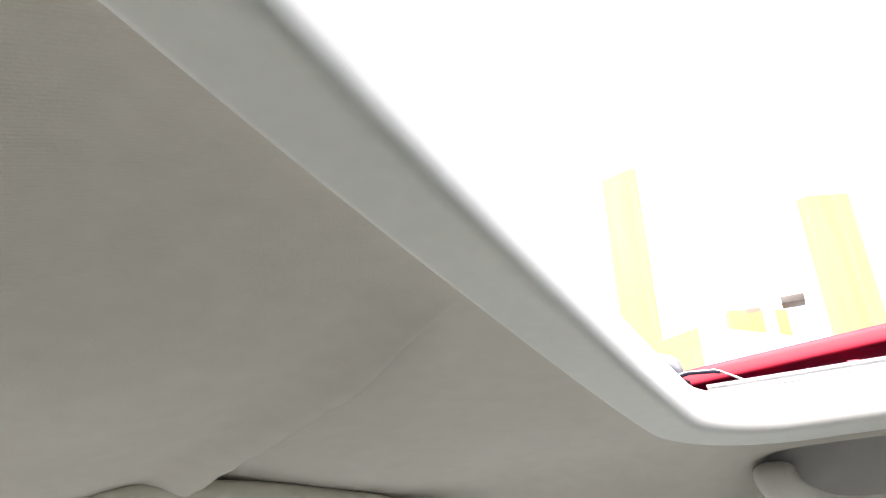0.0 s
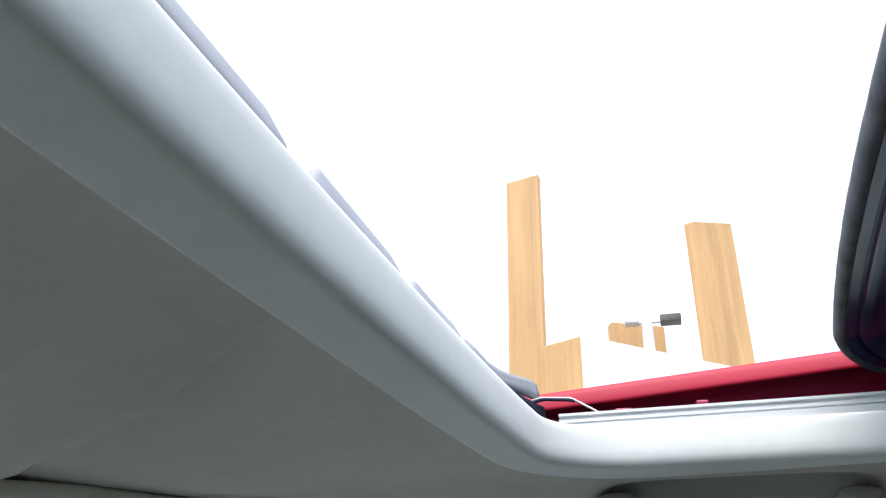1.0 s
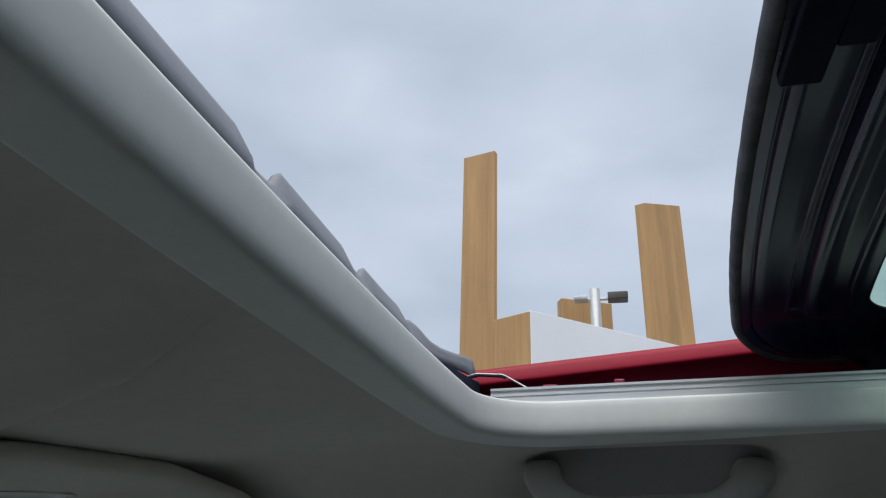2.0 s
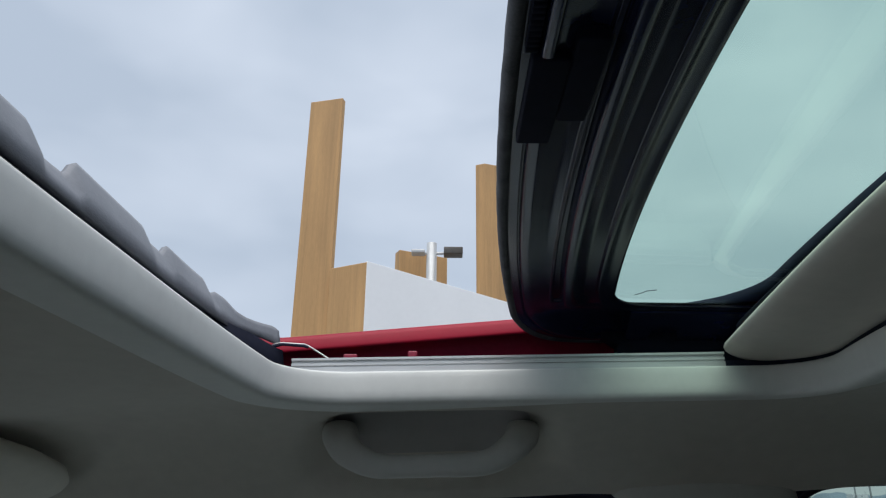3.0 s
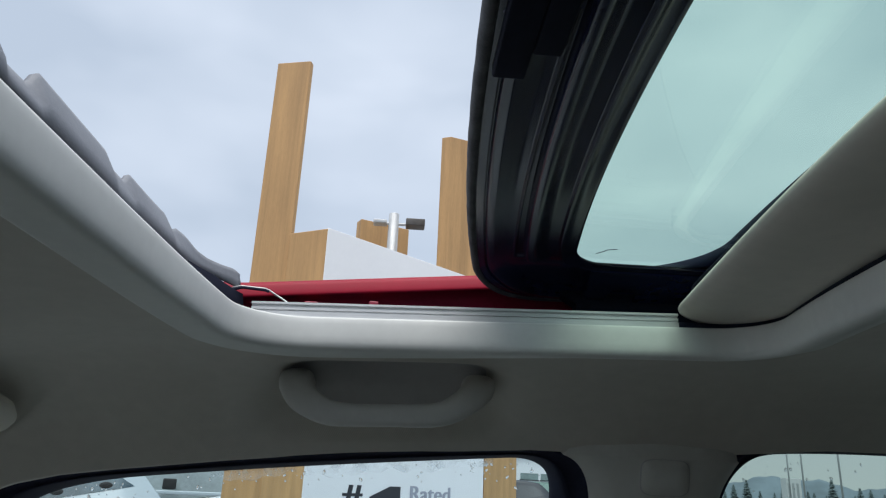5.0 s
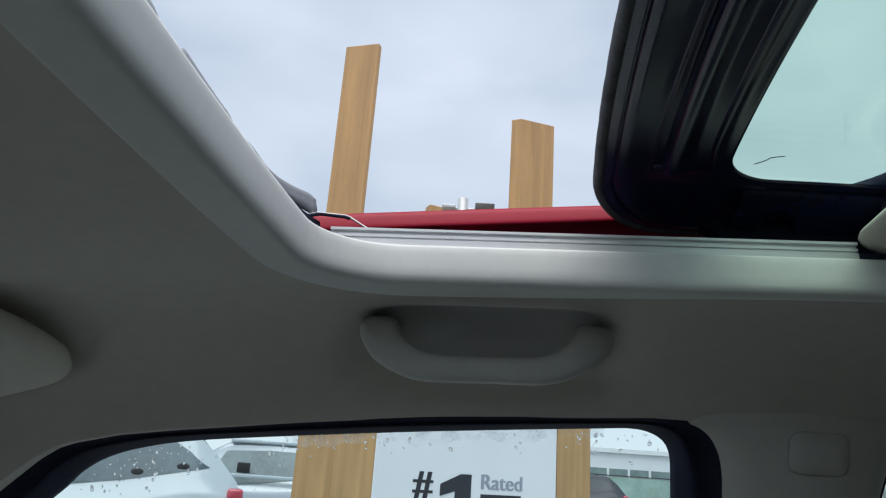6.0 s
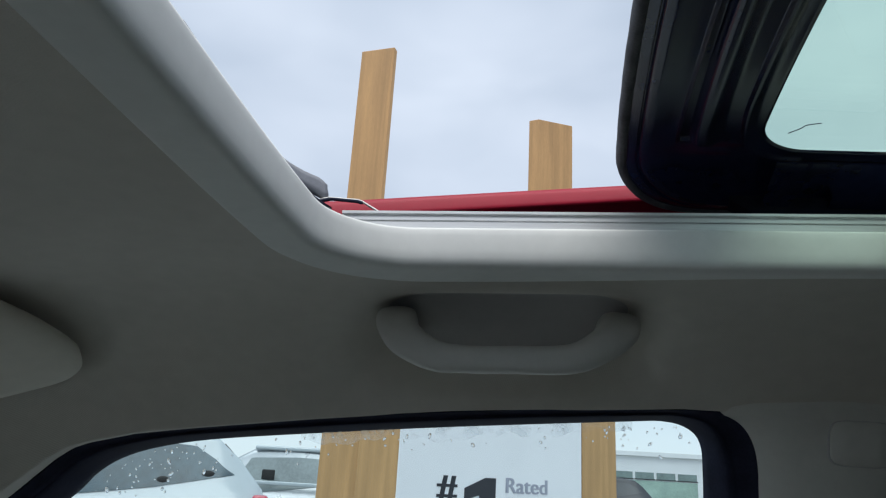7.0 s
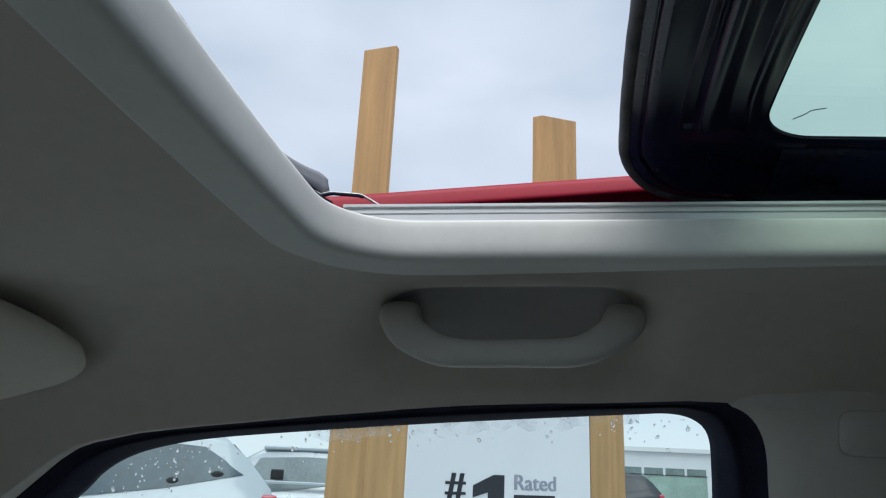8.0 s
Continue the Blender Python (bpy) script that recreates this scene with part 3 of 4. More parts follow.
def build_panel():
    ob = thing("sunroof_glass_panel", "tinted sunroof glass panel slid open, black ribbed steel frame below", "sunroof panel", (0, 0, PANEL_Z))
    bm = bmesh.new()
    fine_out = ring_path(1500, 0.1492, 0.86, 0.498, 0.060, 0.0443, 0.03)
    fine_in = ring_path(1500, 0.2285, 0.78, 0.4165, 0.032, 0.0375, 0.03)
    us = sorted({round(float(u), 4) for u in np.concatenate([np.linspace(0, 1, 56), np.linspace(0.095, 0.30, 40), np.linspace(0.38, 0.52, 70), np.linspace(0.52, 0.70, 30), np.linspace(0.79, 0.85, 36)])})
    rows = []
    for u in us:
        row = []
        for p, q in zip(fine_out, fine_in):
            c = p.lerp(q, u)
            row.append(Vector((c.x, c.y, frame_height(u, c.x, c.y))))
        rows.append(row)
    loft(bm, rows, closed=True)
    part("steel_frame", bm, FRAME, ob, "black painted pressed steel frame")
    out = outward(PANEL_OUT)
    bm = bmesh.new()
    rows = []
    for k in range(10):
        a = 2 * math.pi * k / 10
        rows.append([p + o * (0.0 + (0.0040 + 0.00015 * math.sin(i * 0.93) * math.sin(i * 0.31)) * math.cos(a)) + Vector((0, 0, 0.004 + droop(p.y) + 0.0062 * math.sin(a))) for i, (p, o) in enumerate(zip(PANEL_OUT, out))])
    loft(bm, rows, closed=True, around=True)
    part("edge_seal", bm, SEAL, ob, "black rubber bulb seal")
    bm = bmesh.new()
    vs = [bm.verts.new(p.lerp(q, 0.82) + Vector((0, 0, 0.0072))) for p, q in zip(PANEL_OUT, PANEL_IN)]
    f = bm.faces.new(vs)
    r = bmesh.ops.extrude_face_region(bm, geom=[f])
    bmesh.ops.translate(bm, vec=(0, 0, 0.004), verts=[v for v in r["geom"] if isinstance(v, bmesh.types.BMVert)])
    part("glass", bm, ROOF_GLASS, ob, "teal tinted toughened glass", smooth=False)
    bm = bmesh.new()
    rows = [[p.lerp(q, u) + Vector((0, 0, 0.0118)) for p, q in zip(PANEL_OUT, PANEL_IN)] for u in (0.01, 0.4, 0.68)]
    loft(bm, rows, closed=True)
    part("printed_border", bm, FRIT, ob, "black printed glass border")
    # latch bar, comb and the dark blocks beside them in the middle of the front band
    for s in (1, -1):
        for x0, x1, y0, y1 in ((0.1560, 0.1712, 0.0615, 0.126), (0.1713, 0.1840, 0.0495, 0.106)):
            bm = bmesh.new()
            box(bm, x0, x1, min(s * y0, s * y1), max(s * y0, s * y1), -0.0062, 0.003, 0.0012)
            part("latch_block", bm, BLACK, ob, "matt black latch block")
    bm = bmesh.new()
    box(bm, 0.1592, 0.1642, -0.0605, 0.0605, -0.0075, 0.002, 0.0018)
    part("latch_bar", bm, FRAME, ob, "glossy black latch bar with rounded ends")
    for k in range(38):
        bm = bmesh.new()
        y = -0.0574 + 0.0031 * k
        box(bm, 0.1530, 0.1578, y - 0.0009, y + 0.0009, -0.0055, 0.0005, 0.0003)
        part("comb_tooth", bm, BLACK, ob)
    for s in (1, -1):
        bm = bmesh.new()
        rows = []
        for y in (0.4725, 0.488):
            rows.append([Vector((x, s * y, z)) for x, z in ((0.262, -0.002), (0.268, -0.012), (0.281, -0.020), (0.278, -0.047), (0.85, -0.047), (0.85, -0.002))])
        loft(bm, rows, closed=True, caps=True)
        part("side_bracket", bm, BLACK, ob, "black sunroof side bracket", smooth=False)
        # sloping side flange with an arched cut-out
        bm = bmesh.new()
        edge = [(0.284, 0.0), (0.84, 0.0), (0.84, 1.0), (0.333, 1.0)]
        edge += [(0.3195 + 0.0135 * math.cos(w), 1.0 - 0.55 * math.sin(w)) for w in np.linspace(0.15, math.pi - 0.15, 11)]
        edge += [(0.306, 1.0), (0.290, 1.0), (0.286, 0.85)]
        loft(bm, [[Vector((x, s * (0.430 + 0.041 * t), -0.0012 - 0.0145 * t + lift)) for x, t in edge] for lift in (0.0, 0.0016)], closed=True, caps=True)
        part("side_flange", bm, FRAME, ob, "black side flange with an arched cut-out", smooth=False)
    bm = bmesh.new()
    tube(bm, spline([(0.281, 0.4025, 0.0065), (0.286, 0.3955, 0.0064), (0.2875, 0.3915, 0.0064), (0.295, 0.3885, 0.0065)], 6), 0.0003, 6)
    part("hair", bm, RUBBER, ob, "thin dark hair stuck to the glass")
    return ob


build_panel()


# ---------------------------------------------------------------- sunshade
def build_shade():
    ob = thing("sunshade", "beige cloth sliding sunshade pushed back, with finger pull", "sunshade", (0, 0, 1.5070))

    def front(y):
        return 0.3060 + 0.172 * (math.hypot(y, 0.15) - 0.15)

    bm = bmesh.new()
    rows = []
    ys = np.concatenate([np.linspace(-0.450, -0.421, 12), np.linspace(-0.416, -0.08, 50), np.linspace(-0.078, 0.078, 80), np.linspace(0.08, 0.416, 50), np.linspace(0.421, 0.450, 12)])
    for y in ys:
        e = max(0.0, (abs(y) - 0.420) / 0.0301)
        cut = 0.020 * (1 - math.sqrt(max(0.0, 1 - e * e)))
        x0 = front(y) + cut
        row = []
        for a in np.linspace(90, 270, 15):
            row.append(Vector((x0 + 0.036 + 0.036 * math.cos(radians(a)), y, 0.0095 + 0.0095 * math.sin(radians(a)))))
        for x in list(np.linspace(max(x0 + 0.037, 0.3455), 0.435, 70)) + list(np.linspace(0.44, 0.95, 12)):
            side = 1 - smooth01(0.057, 0.064, abs(y) + 0.12 * max(0.0, x - 0.355))
            dip = 0.0178 * smooth01(0.3480, 0.3520, x) * (1 - smooth01(0.392, 0.428, x)) * side
            row.append(Vector((x, y, dip)))
        row.append(Vector((0.95, y, 0.019)))
        rows.append(row)
    loft(bm, rows, closed=True, caps=True)
    part("panel", bm, SHADE, ob)
    bm = bmesh.new()
    rows = []
    for y in np.linspace(-0.43, 0.43, 120):
        x0 = front(y) + 0.015 - 0.009 * smooth01(0.10, 0.40, abs(y)) + 0.022 * max(0.0, (abs(y) - 0.395) / 0.035) ** 2
        rows.append([Vector((x0 + 0.001, y, 0.0192)), Vector((x0, y, 0.0206)), Vector((x0 + 0.001, y, 0.022)), Vector((0.95, y, 0.022)), Vector((0.95, y, 0.0192))])
    loft(bm, rows, closed=True, caps=True)
    part("stiffener", bm, BLACK, ob, "dark stiffener plate on top of the cloth")
    bm = bmesh.new()
    tube(bm, spline([(0.3585, -0.066, 0.003), (0.3500, -0.062, -0.0005), (0.3460, -0.048, -0.0012), (0.3410, 0.0, -0.0012), (0.3460, 0.048, -0.0012), (0.3500, 0.062, -0.0005), (0.3585, 0.066, 0.003)], 8), 0.0042, 14)
    part("finger_pull", bm, SHADE, ob, "moulded lip of the finger pull")
    return ob


build_shade()


# ---------------------------------------------------------------- grab handle
# centre line of the grip (along, inward, up) and its half width
GRIP = [(0.0205, 0.046, -0.004, 0.0150), (0.0205, 0.018, -0.001, 0.0160), (0.0207, 0.000, -0.002, 0.0165), (0.0225, -0.011, -0.0095, 0.0163), (0.0315, -0.0155, -0.0225, 0.0148), (0.0545, -0.0165, -0.0345, 0.0122), (0.0800, -0.0165, -0.0365, 0.0107), (0.1150, -0.0165, -0.0352, 0.0107), (0.1610, -0.0165, -0.0325, 0.0115), (0.1865, -0.0155, -0.0200, 0.0133), (0.1995, -0.011, -0.0070, 0.0158), (0.2020, 0.000, 0.0005, 0.0160), (0.2020, 0.018, 0.001, 0.0160), (0.2020, 0.046, -0.002, 0.0150)]


def build_handle(side, shift=0.0, lift=0.0):
    ob = thing("grab_handle", "grey-beige moulded plastic grab handle above the door", "grab handle", (shift, side * 0.56, 1.46 + lift), group="grab handles")
    path = spline([g[:3] for g in GRIP], 8)
    n = len(path)
    bm = bmesh.new()
    rows = []
    for i, p in enumerate(path):
        t = (path[min(i + 1, n - 1)] - path[max(i - 1, 0)]).normalized()
        # the wide side turns from along the car at the feet to upright in the middle
        across = Vector((-t.z, 0, t.x))
        across += Vector((-1 if t.z > 0 else 1, 0, 0)) * abs(t.y)
        across = (across - t * across.dot(t)).normalized()
        thick = across.cross(t).normalized()
        w = float(np.interp(i / 8, range(len(GRIP)), [g[3] for g in GRIP]))
        row = []
        for k in range(28):
            b = 2 * math.pi * k / 28
            c, q = math.cos(b), math.sin(b)
            v = p + across * (w * math.copysign(abs(c) ** 0.72, c)) + thick * (0.0095 * math.copysign(abs(q) ** 0.8, q))
            row.append(Vector((v.x, side * v.y, v.z)))
        rows.append(row)
    loft(bm, rows, closed=True, caps=True)
    part("grip", bm, PLASTIC, ob)
    # added skin over the pocket, darker grey in place of its shade
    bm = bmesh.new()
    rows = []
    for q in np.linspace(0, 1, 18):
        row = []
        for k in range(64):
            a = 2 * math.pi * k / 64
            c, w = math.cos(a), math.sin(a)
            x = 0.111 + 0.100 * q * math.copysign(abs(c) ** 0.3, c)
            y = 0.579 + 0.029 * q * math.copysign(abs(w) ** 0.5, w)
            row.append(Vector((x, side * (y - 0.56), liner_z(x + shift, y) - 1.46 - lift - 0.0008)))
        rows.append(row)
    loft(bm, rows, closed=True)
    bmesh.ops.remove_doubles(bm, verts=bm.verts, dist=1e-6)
    part("recess", bm, RECESS_SHADE, ob, "finger recess surface, shade painted in as darker grey")
    return ob


build_handle(1)
build_handle(1, HANDLE_SHIFTS[1], 0.012)


# ---------------------------------------------------------------- sun visor
def build_visor(side):
    ob = thing("sun_visor", "folded-up grey-beige sun visor with a white warning label", "sun visor", (-0.26, side * 0.20, 1.45))

    def surface(u, v):
        """u: rear edge 0 to front edge 1; v: inboard 0 to outboard 1."""
        y = 0.374 * v
        x = float(np.interp(v, [0.0, 0.35, 0.55, 0.8, 0.9, 1.0], [-0.322, -0.295, -0.277, -0.236, -0.223, -0.218])) + 0.26 - 0.165 * u
        z = 0.30 * x - 0.35 * max(0.0, y - 0.2) - 0.010 * (1 - v)
        return x, y, z

    bm = bmesh.new()
    outline = []
    for k in range(90):
        a = 2 * math.pi * k / 90
        c, s = math.cos(a), math.sin(a)
        outline.append((0.5 + 0.5 * math.copysign(abs(s) ** 0.42, s), 0.5 + 0.5 * math.copysign(abs(c) ** (0.3 if c < 0 else 0.45), c)))
    rows = []
    for shrink, h in ((0.0, 0.016), (0.80, 0.016), (0.93, 0.014), (0.985, 0.010), (1.0, 0.005), (0.988, 0.002), (0.94, 0.0), (0.80, -0.0015), (0.4, -0.002), (0.0, -0.002)):
        row = []
        for u, v in outline:
            x, y, z = surface(0.5 + (u - 0.5) * shrink, 0.5 + (v - 0.5) * shrink)
            row.append(Vector((x, side * y, z + h)))
        rows.append(row)
    loft(bm, rows, closed=True)
    bmesh.ops.remove_doubles(bm, verts=bm.verts, dist=1e-5)
    part("pad", bm, VISOR, ob)

    def patch(name, u0, u1, v0, v1, mat, label):
        bm = bmesh.new()
        rows = []
        for u in np.linspace(u0, u1, 5):
            row = []
            for v in np.linspace(v0, v1, 12):
                x, y, z = surface(u, v)
                row.append(Vector((x, side * y, z - 0.0028)))
            rows.append(row)
        loft(bm, rows)
        return part(name, bm, mat, ob, label)

    patch("warning_label", 0.36, 0.74, 0.12, 0.80, LABEL, "white printed warning label")
    patch("label_stripe", 0.36, 0.74, 0.803, 0.825, YELLOW, "yellow stripe of the label")
    for k in range(5):
        bm = bmesh.new()
        rows = []
        for u in (0.42 + 0.055 * k, 0.434 + 0.055 * k):
            rows.append([Vector((p[0], side * p[1], p[2] - 0.0032)) for p in (surface(u, v) for v in np.linspace(0.15, 0.76 - 0.04 * (k % 3), 10))])
        loft(bm, rows)
        part("print_bar", bm, PALE_PRINT, ob, "line of small grey print")
    return ob


PALE_PRINT = material("pale_grey_print", (0.70, 0.72, 0.69), 0.5, vary=0.1, scale=60)
LABEL = material("white_label_paper", (0.86, 0.88, 0.84), 0.35, vary=0.08, scale=40)
YELLOW = material("yellow_label_print", (0.62, 0.50, 0.04), 0.6, vary=0.1, scale=40)
build_visor(1)


# ---------------------------------------------------------------- door windows and pillars
def lean(z):
    """How far the side of the cabin lies outward at a height."""
    return 0.27 * (1.395 - z)


FRONT_SEAL = [(-0.80, 0.98), (-0.62, 1.112), (-0.45, 1.226), (-0.3426, 1.2954), (-0.3006, 1.3304), (-0.2838, 1.3414), (-0.2688, 1.3472), (-0.2255, 1.3575), (-0.1715, 1.3653), (-0.0577, 1.3791), (0.016, 1.3868), (0.15, 1.3975), (0.27, 1.4028), (0.294, 1.4024), (0.312, 1.3988), (0.3250, 1.3900), (0.3335, 1.3755), (0.3375, 1.3565), (0.3390, 1.33), (0.345, 1.25), (0.355, 1.02)]
FRONT_GLASS = [(-0.74, 0.97), (-0.58, 1.09), (-0.41, 1.214), (-0.3113, 1.2954), (-0.2877, 1.3185), (-0.2651, 1.3335), (-0.2315, 1.3458), (-0.1749, 1.3570), (-0.066, 1.3690), (0.065, 1.3815), (0.2242, 1.3945), (0.266, 1.3968), (0.2885, 1.391), (0.2995, 1.378), (0.3027, 1.3505), (0.3055, 1.28), (0.316, 1.0)]
REAR_SEAL = [(0.458, 1.02), (0.464, 1.25), (0.474, 1.345), (0.490, 1.388), (0.522, 1.416), (0.60, 1.424), (0.75, 1.425), (0.92, 1.419), (1.06, 1.398), (1.13, 1.34), (1.17, 1.02)]
REAR_GLASS = [(0.474, 1.0), (0.479, 1.24), (0.488, 1.34), (0.502, 1.382), (0.538, 1.4085), (0.61, 1.4165), (0.75, 1.4175), (0.91, 1.411), (1.03, 1.390), (1.10, 1.33), (1.14, 1.0)]


def even(points, n):
    ps = spline([(x, 0, z) for x, z in points], 8)
    s = np.cumsum([0] + [(b - a).length for a, b in zip(ps, ps[1:])])
    q = np.linspace(0, s[-1], n)
    return list(zip(np.interp(q, s, [p.x for p in ps]), np.interp(q, s, [p.z for p in ps])))


def build_window(side, name, outer, inner, glass, label):
    ob = tagged(thing(name, label, "car window", (0, side * 0.66, 1.0)), kind="structure")
    n = 280
    a, b = even(outer, n), even(inner, n)

    def row(t, depth, push=0.0):
        out = []
        for (xa, za), (xb, zb) in zip(a, b):
            x, z = xa + (xb - xa) * t, za + (zb - za) * t + push
            out.append(Vector((x, side * (depth + lean(z) - 0.66), z - 1.0)))
        return out

    bm = bmesh.new()
    rows = [row(-0.10, 0.672, 0.024), row(-0.08, 0.652, 0.010), row(-0.06, 0.641), row(0.0, 0.639), row(0.08, 0.640), row(0.25, 0.648), row(0.45, 0.651), row(0.52, 0.650), row(0.60, 0.648), row(0.72, 0.651), row(0.82, 0.662), row(0.95, 0.672), row(1.0, 0.678), row(1.0, 0.690)]
    loft(bm, rows)
    part("window_seal", bm, RUBBER, ob, "black rubber window seal")
    bm = bmesh.new()
    low = [Vector((x, side * (0.683 + lean(1.0) - 0.66), 0.0)) for x, z in b]
    top = row(0.97, 0.683)
    loft(bm, [top] + [[p.lerp(q, t) for p, q in zip(top, low)] for t in (0.5, 1.0)])
    pane = part("pane", bm, glass, ob, "clear door glass with raindrops", smooth=False)
    return ob, pane


WINDOWS = []
for s in (1, -1):
    WINDOWS.append(build_window(s, "window_front", FRONT_SEAL, FRONT_GLASS, DOOR_GLASS, "rain-spotted front door window with black rubber seal"))
    if s > 0:
        WINDOWS.append(build_window(s, "window_rear", REAR_SEAL, REAR_GLASS, REAR_TINT, "rain-spotted rear door window with black rubber seal"))


def build_pillars(side):
    """Trim panels between and round the door windows, down to the waist line."""
    left, right = even(FRONT_SEAL, 440)[248:], even(REAR_SEAL, 440)[:184]
    left, right = [p for p in left if p[0] > 0.27], [p for p in right if p[0] < 0.56]
    bm = bmesh.new()
    rows = []
    zs = np.concatenate([np.linspace(1.0, 1.29, 14), np.linspace(1.30, 1.402, 70)])
    lz, lx = [p[1] for p in left][::-1], [p[0] for p in left][::-1]
    rz, rx = [p[1] for p in right], [p[0] for p in right]
    for z in zs:
        xa, xb = float(np.interp(z, lz, lx)), float(np.interp(z, rz, rx))
        y = 0.638 + lean(z)
        if z > 1.401:
            y, z = y + 0.012, 1.428
        rows.append([Vector((xa - 0.004, side * (y + 0.004), z)), Vector((xa + 0.006, side * (y - 0.008), z))] + [Vector((xa + 0.006 + (xb - xa - 0.012) * t, side * (y - 0.011 - 0.010 * math.sin(math.pi * t)), z)) for t in np.linspace(0.1, 0.9, 9)] + [Vector((xb - 0.006, side * (y - 0.008), z)), Vector((xb + 0.004, side * (y + 0.004), z))])
    loft(bm, rows)
    ob = thing("pillar_trim", "grey-beige plastic trim on the pillar between the doors", "pillar trim", (0, 0, 0))
    part("cover", bm, TRIM, ob)
    bm = bmesh.new()
    cx, cz = 0.411, 1.3805
    ring = []
    for k in range(40):
        a = 2 * math.pi * k / 40
        c, s_ = math.cos(a), math.sin(a)
        ring.append((math.copysign(abs(c) ** 0.45, c), math.copysign(abs(s_) ** 0.45, s_)))
    rows = []
    for f, d in ((1.0, 0.004), (1.0, -0.0012), (0.96, -0.0026), (0.4, -0.0030), (0.02, -0.0030)):
        rows.append([Vector((cx + 0.0258 * f * u, side * (0.6175 + lean(cz + 0.018 * f * v) + d), cz + 0.0180 * f * v)) for u, v in ring])
    loft(bm, rows, closed=True)
    part("cap", bm, TRIM, ob, "rounded square cover cap")
    bm = bmesh.new()
    loft(bm, [[Vector((cx + 0.0258 * f * u, side * (0.6175 + lean(cz + 0.018 * f * v) + d), cz + 0.0180 * f * v)) for u, v in ring] for f, d in ((1.05, 0.004), (1.04, -0.0010), (1.0, -0.0010), (0.95, 0.002))], closed=True)
    part("cap_gap", bm, RECESS_SHADE, ob, "dark gap round the cap")
    return ob


for s in (1, -1):
    build_pillars(s)


def build_cabin():
    """Plain lower cabin and end walls, unseen, that close the car below the windows and behind the camera and steer its
    light.
    """
    bm = bmesh.new()
    for s in (1, -1):
        y = s * (0.66 + lean(1.0))
        box(bm, -1.05, 1.75, min(y, y + s * 0.05), max(y, y + s * 0.05), 0.30, 1.01, 0.01)
    box(bm, 0.30, 1.70, -0.78, 0.78, 0.56, 0.60)
    box(bm, 1.70, 1.75, -0.80, 0.80, 0.30, 1.40, 0.01)
    # left wall added over the windows to block light to the rear
    box(bm, 0.02, 1.70, -0.72, -0.640, 1.0, 1.38, 0.01)
    part("cabin_wall", bm, DARK_TRIM, None, smooth=False)
    ob = bpy.data.objects["cabin_wall"]
    tagged(ob, "plain unseen cabin walls, dark to keep light off the rear", "cabin wall", kind="structure")
    # raised pale floor out of view, added to bounce light to the ceiling
    bm = bmesh.new()
    box(bm, -0.85, 0.30, -0.75, 0.75, 0.56, 0.60)
    tagged(part("bounce_floor", bm, PALE_BOUNCE, None, smooth=False), "unseen raised pale floor, added to bounce light to the ceiling", "cabin floor", kind="structure")
    # unseen block added to bounce windscreen light to the front headliner
    bm = bmesh.new()
    box(bm, -1.10, -0.58, -0.74, 0.74, 0.30, 0.95, 0.04)
    tagged(part("dashboard", bm, DASH_BOUNCE, None, smooth=False), "unseen plain dashboard, added to bounce light to the front headliner", "dashboard", kind="structure")
    for s in (1, -1):
        bm = bmesh.new()
        rows = []
        for x, z in even(FRONT_SEAL, 330)[:210]:
            if x > -0.29:
                break
            k = smooth01(-0.30, -0.40, x)
            sink = 0.020 * (1 - smooth01(-0.29, -0.40, x))
            rows.append([Vector((x + 0.003, s * (0.645 + sink + lean(z)), z - 0.003)), Vector((x - 0.001, s * (0.634 + sink + lean(z)), z + 0.001)), Vector((x - 0.006 - 0.008 * k, s * (0.630 + sink + lean(z)), z + 0.004 + 0.016 * k)), Vector((x - 0.009 - 0.010 * k, s * (0.634 + sink + lean(z)), z + 0.006 + 0.018 * k)), Vector((x - 0.05, s * (0.67 + lean(z)), z + 0.04)), Vector((x - 0.09, s * (0.70 + lean(z)), z + 0.055))])
        loft(bm, rows)
        tagged(part("windscreen_pillar", bm, TRIM), "grey-beige trim of the windscreen pillar", "pillar trim", kind="structure")
        bm = bmesh.new()
        box(bm, 1.13, 1.72, s * 0.70 - 0.035, s * 0.70 + 0.035, 1.0, 1.40, 0.01)
        tagged(part("rear_pillar", bm, TRIM), "grey-beige trim of the rear pillar", "pillar trim", kind="structure")


build_cabin()


def build_windscreen():
    bm = bmesh.new()
    rows = []
    for t in np.linspace(0, 1, 8):
        rows.append([Vector((-0.64 - 0.42 * t - 0.05 * (1 - (y / 0.7) ** 2), y, 1.372 - 0.385 * t)) for y in np.linspace(-0.66, 0.66, 15)])
    loft(bm, rows)
    return tagged(part("windscreen", bm, DOOR_GLASS), "sloping tinted windscreen glass", "windscreen", kind="structure")


build_windscreen()


# ---------------------------------------------------------------- outside: ground and sign
def build_ground():
    bm = bmesh.new()
    xs = [-900, -200, -60, -20, -8, 0, 8, 20, 60, 200, 900]
    loft(bm, [[Vector((x, y, 0)) for x in xs] for y in xs])
    return tagged(part("ground", bm, PALE_GROUND, smooth=False), "car park ground out of view, pale to bounce light", "ground", kind="structure")


build_ground()


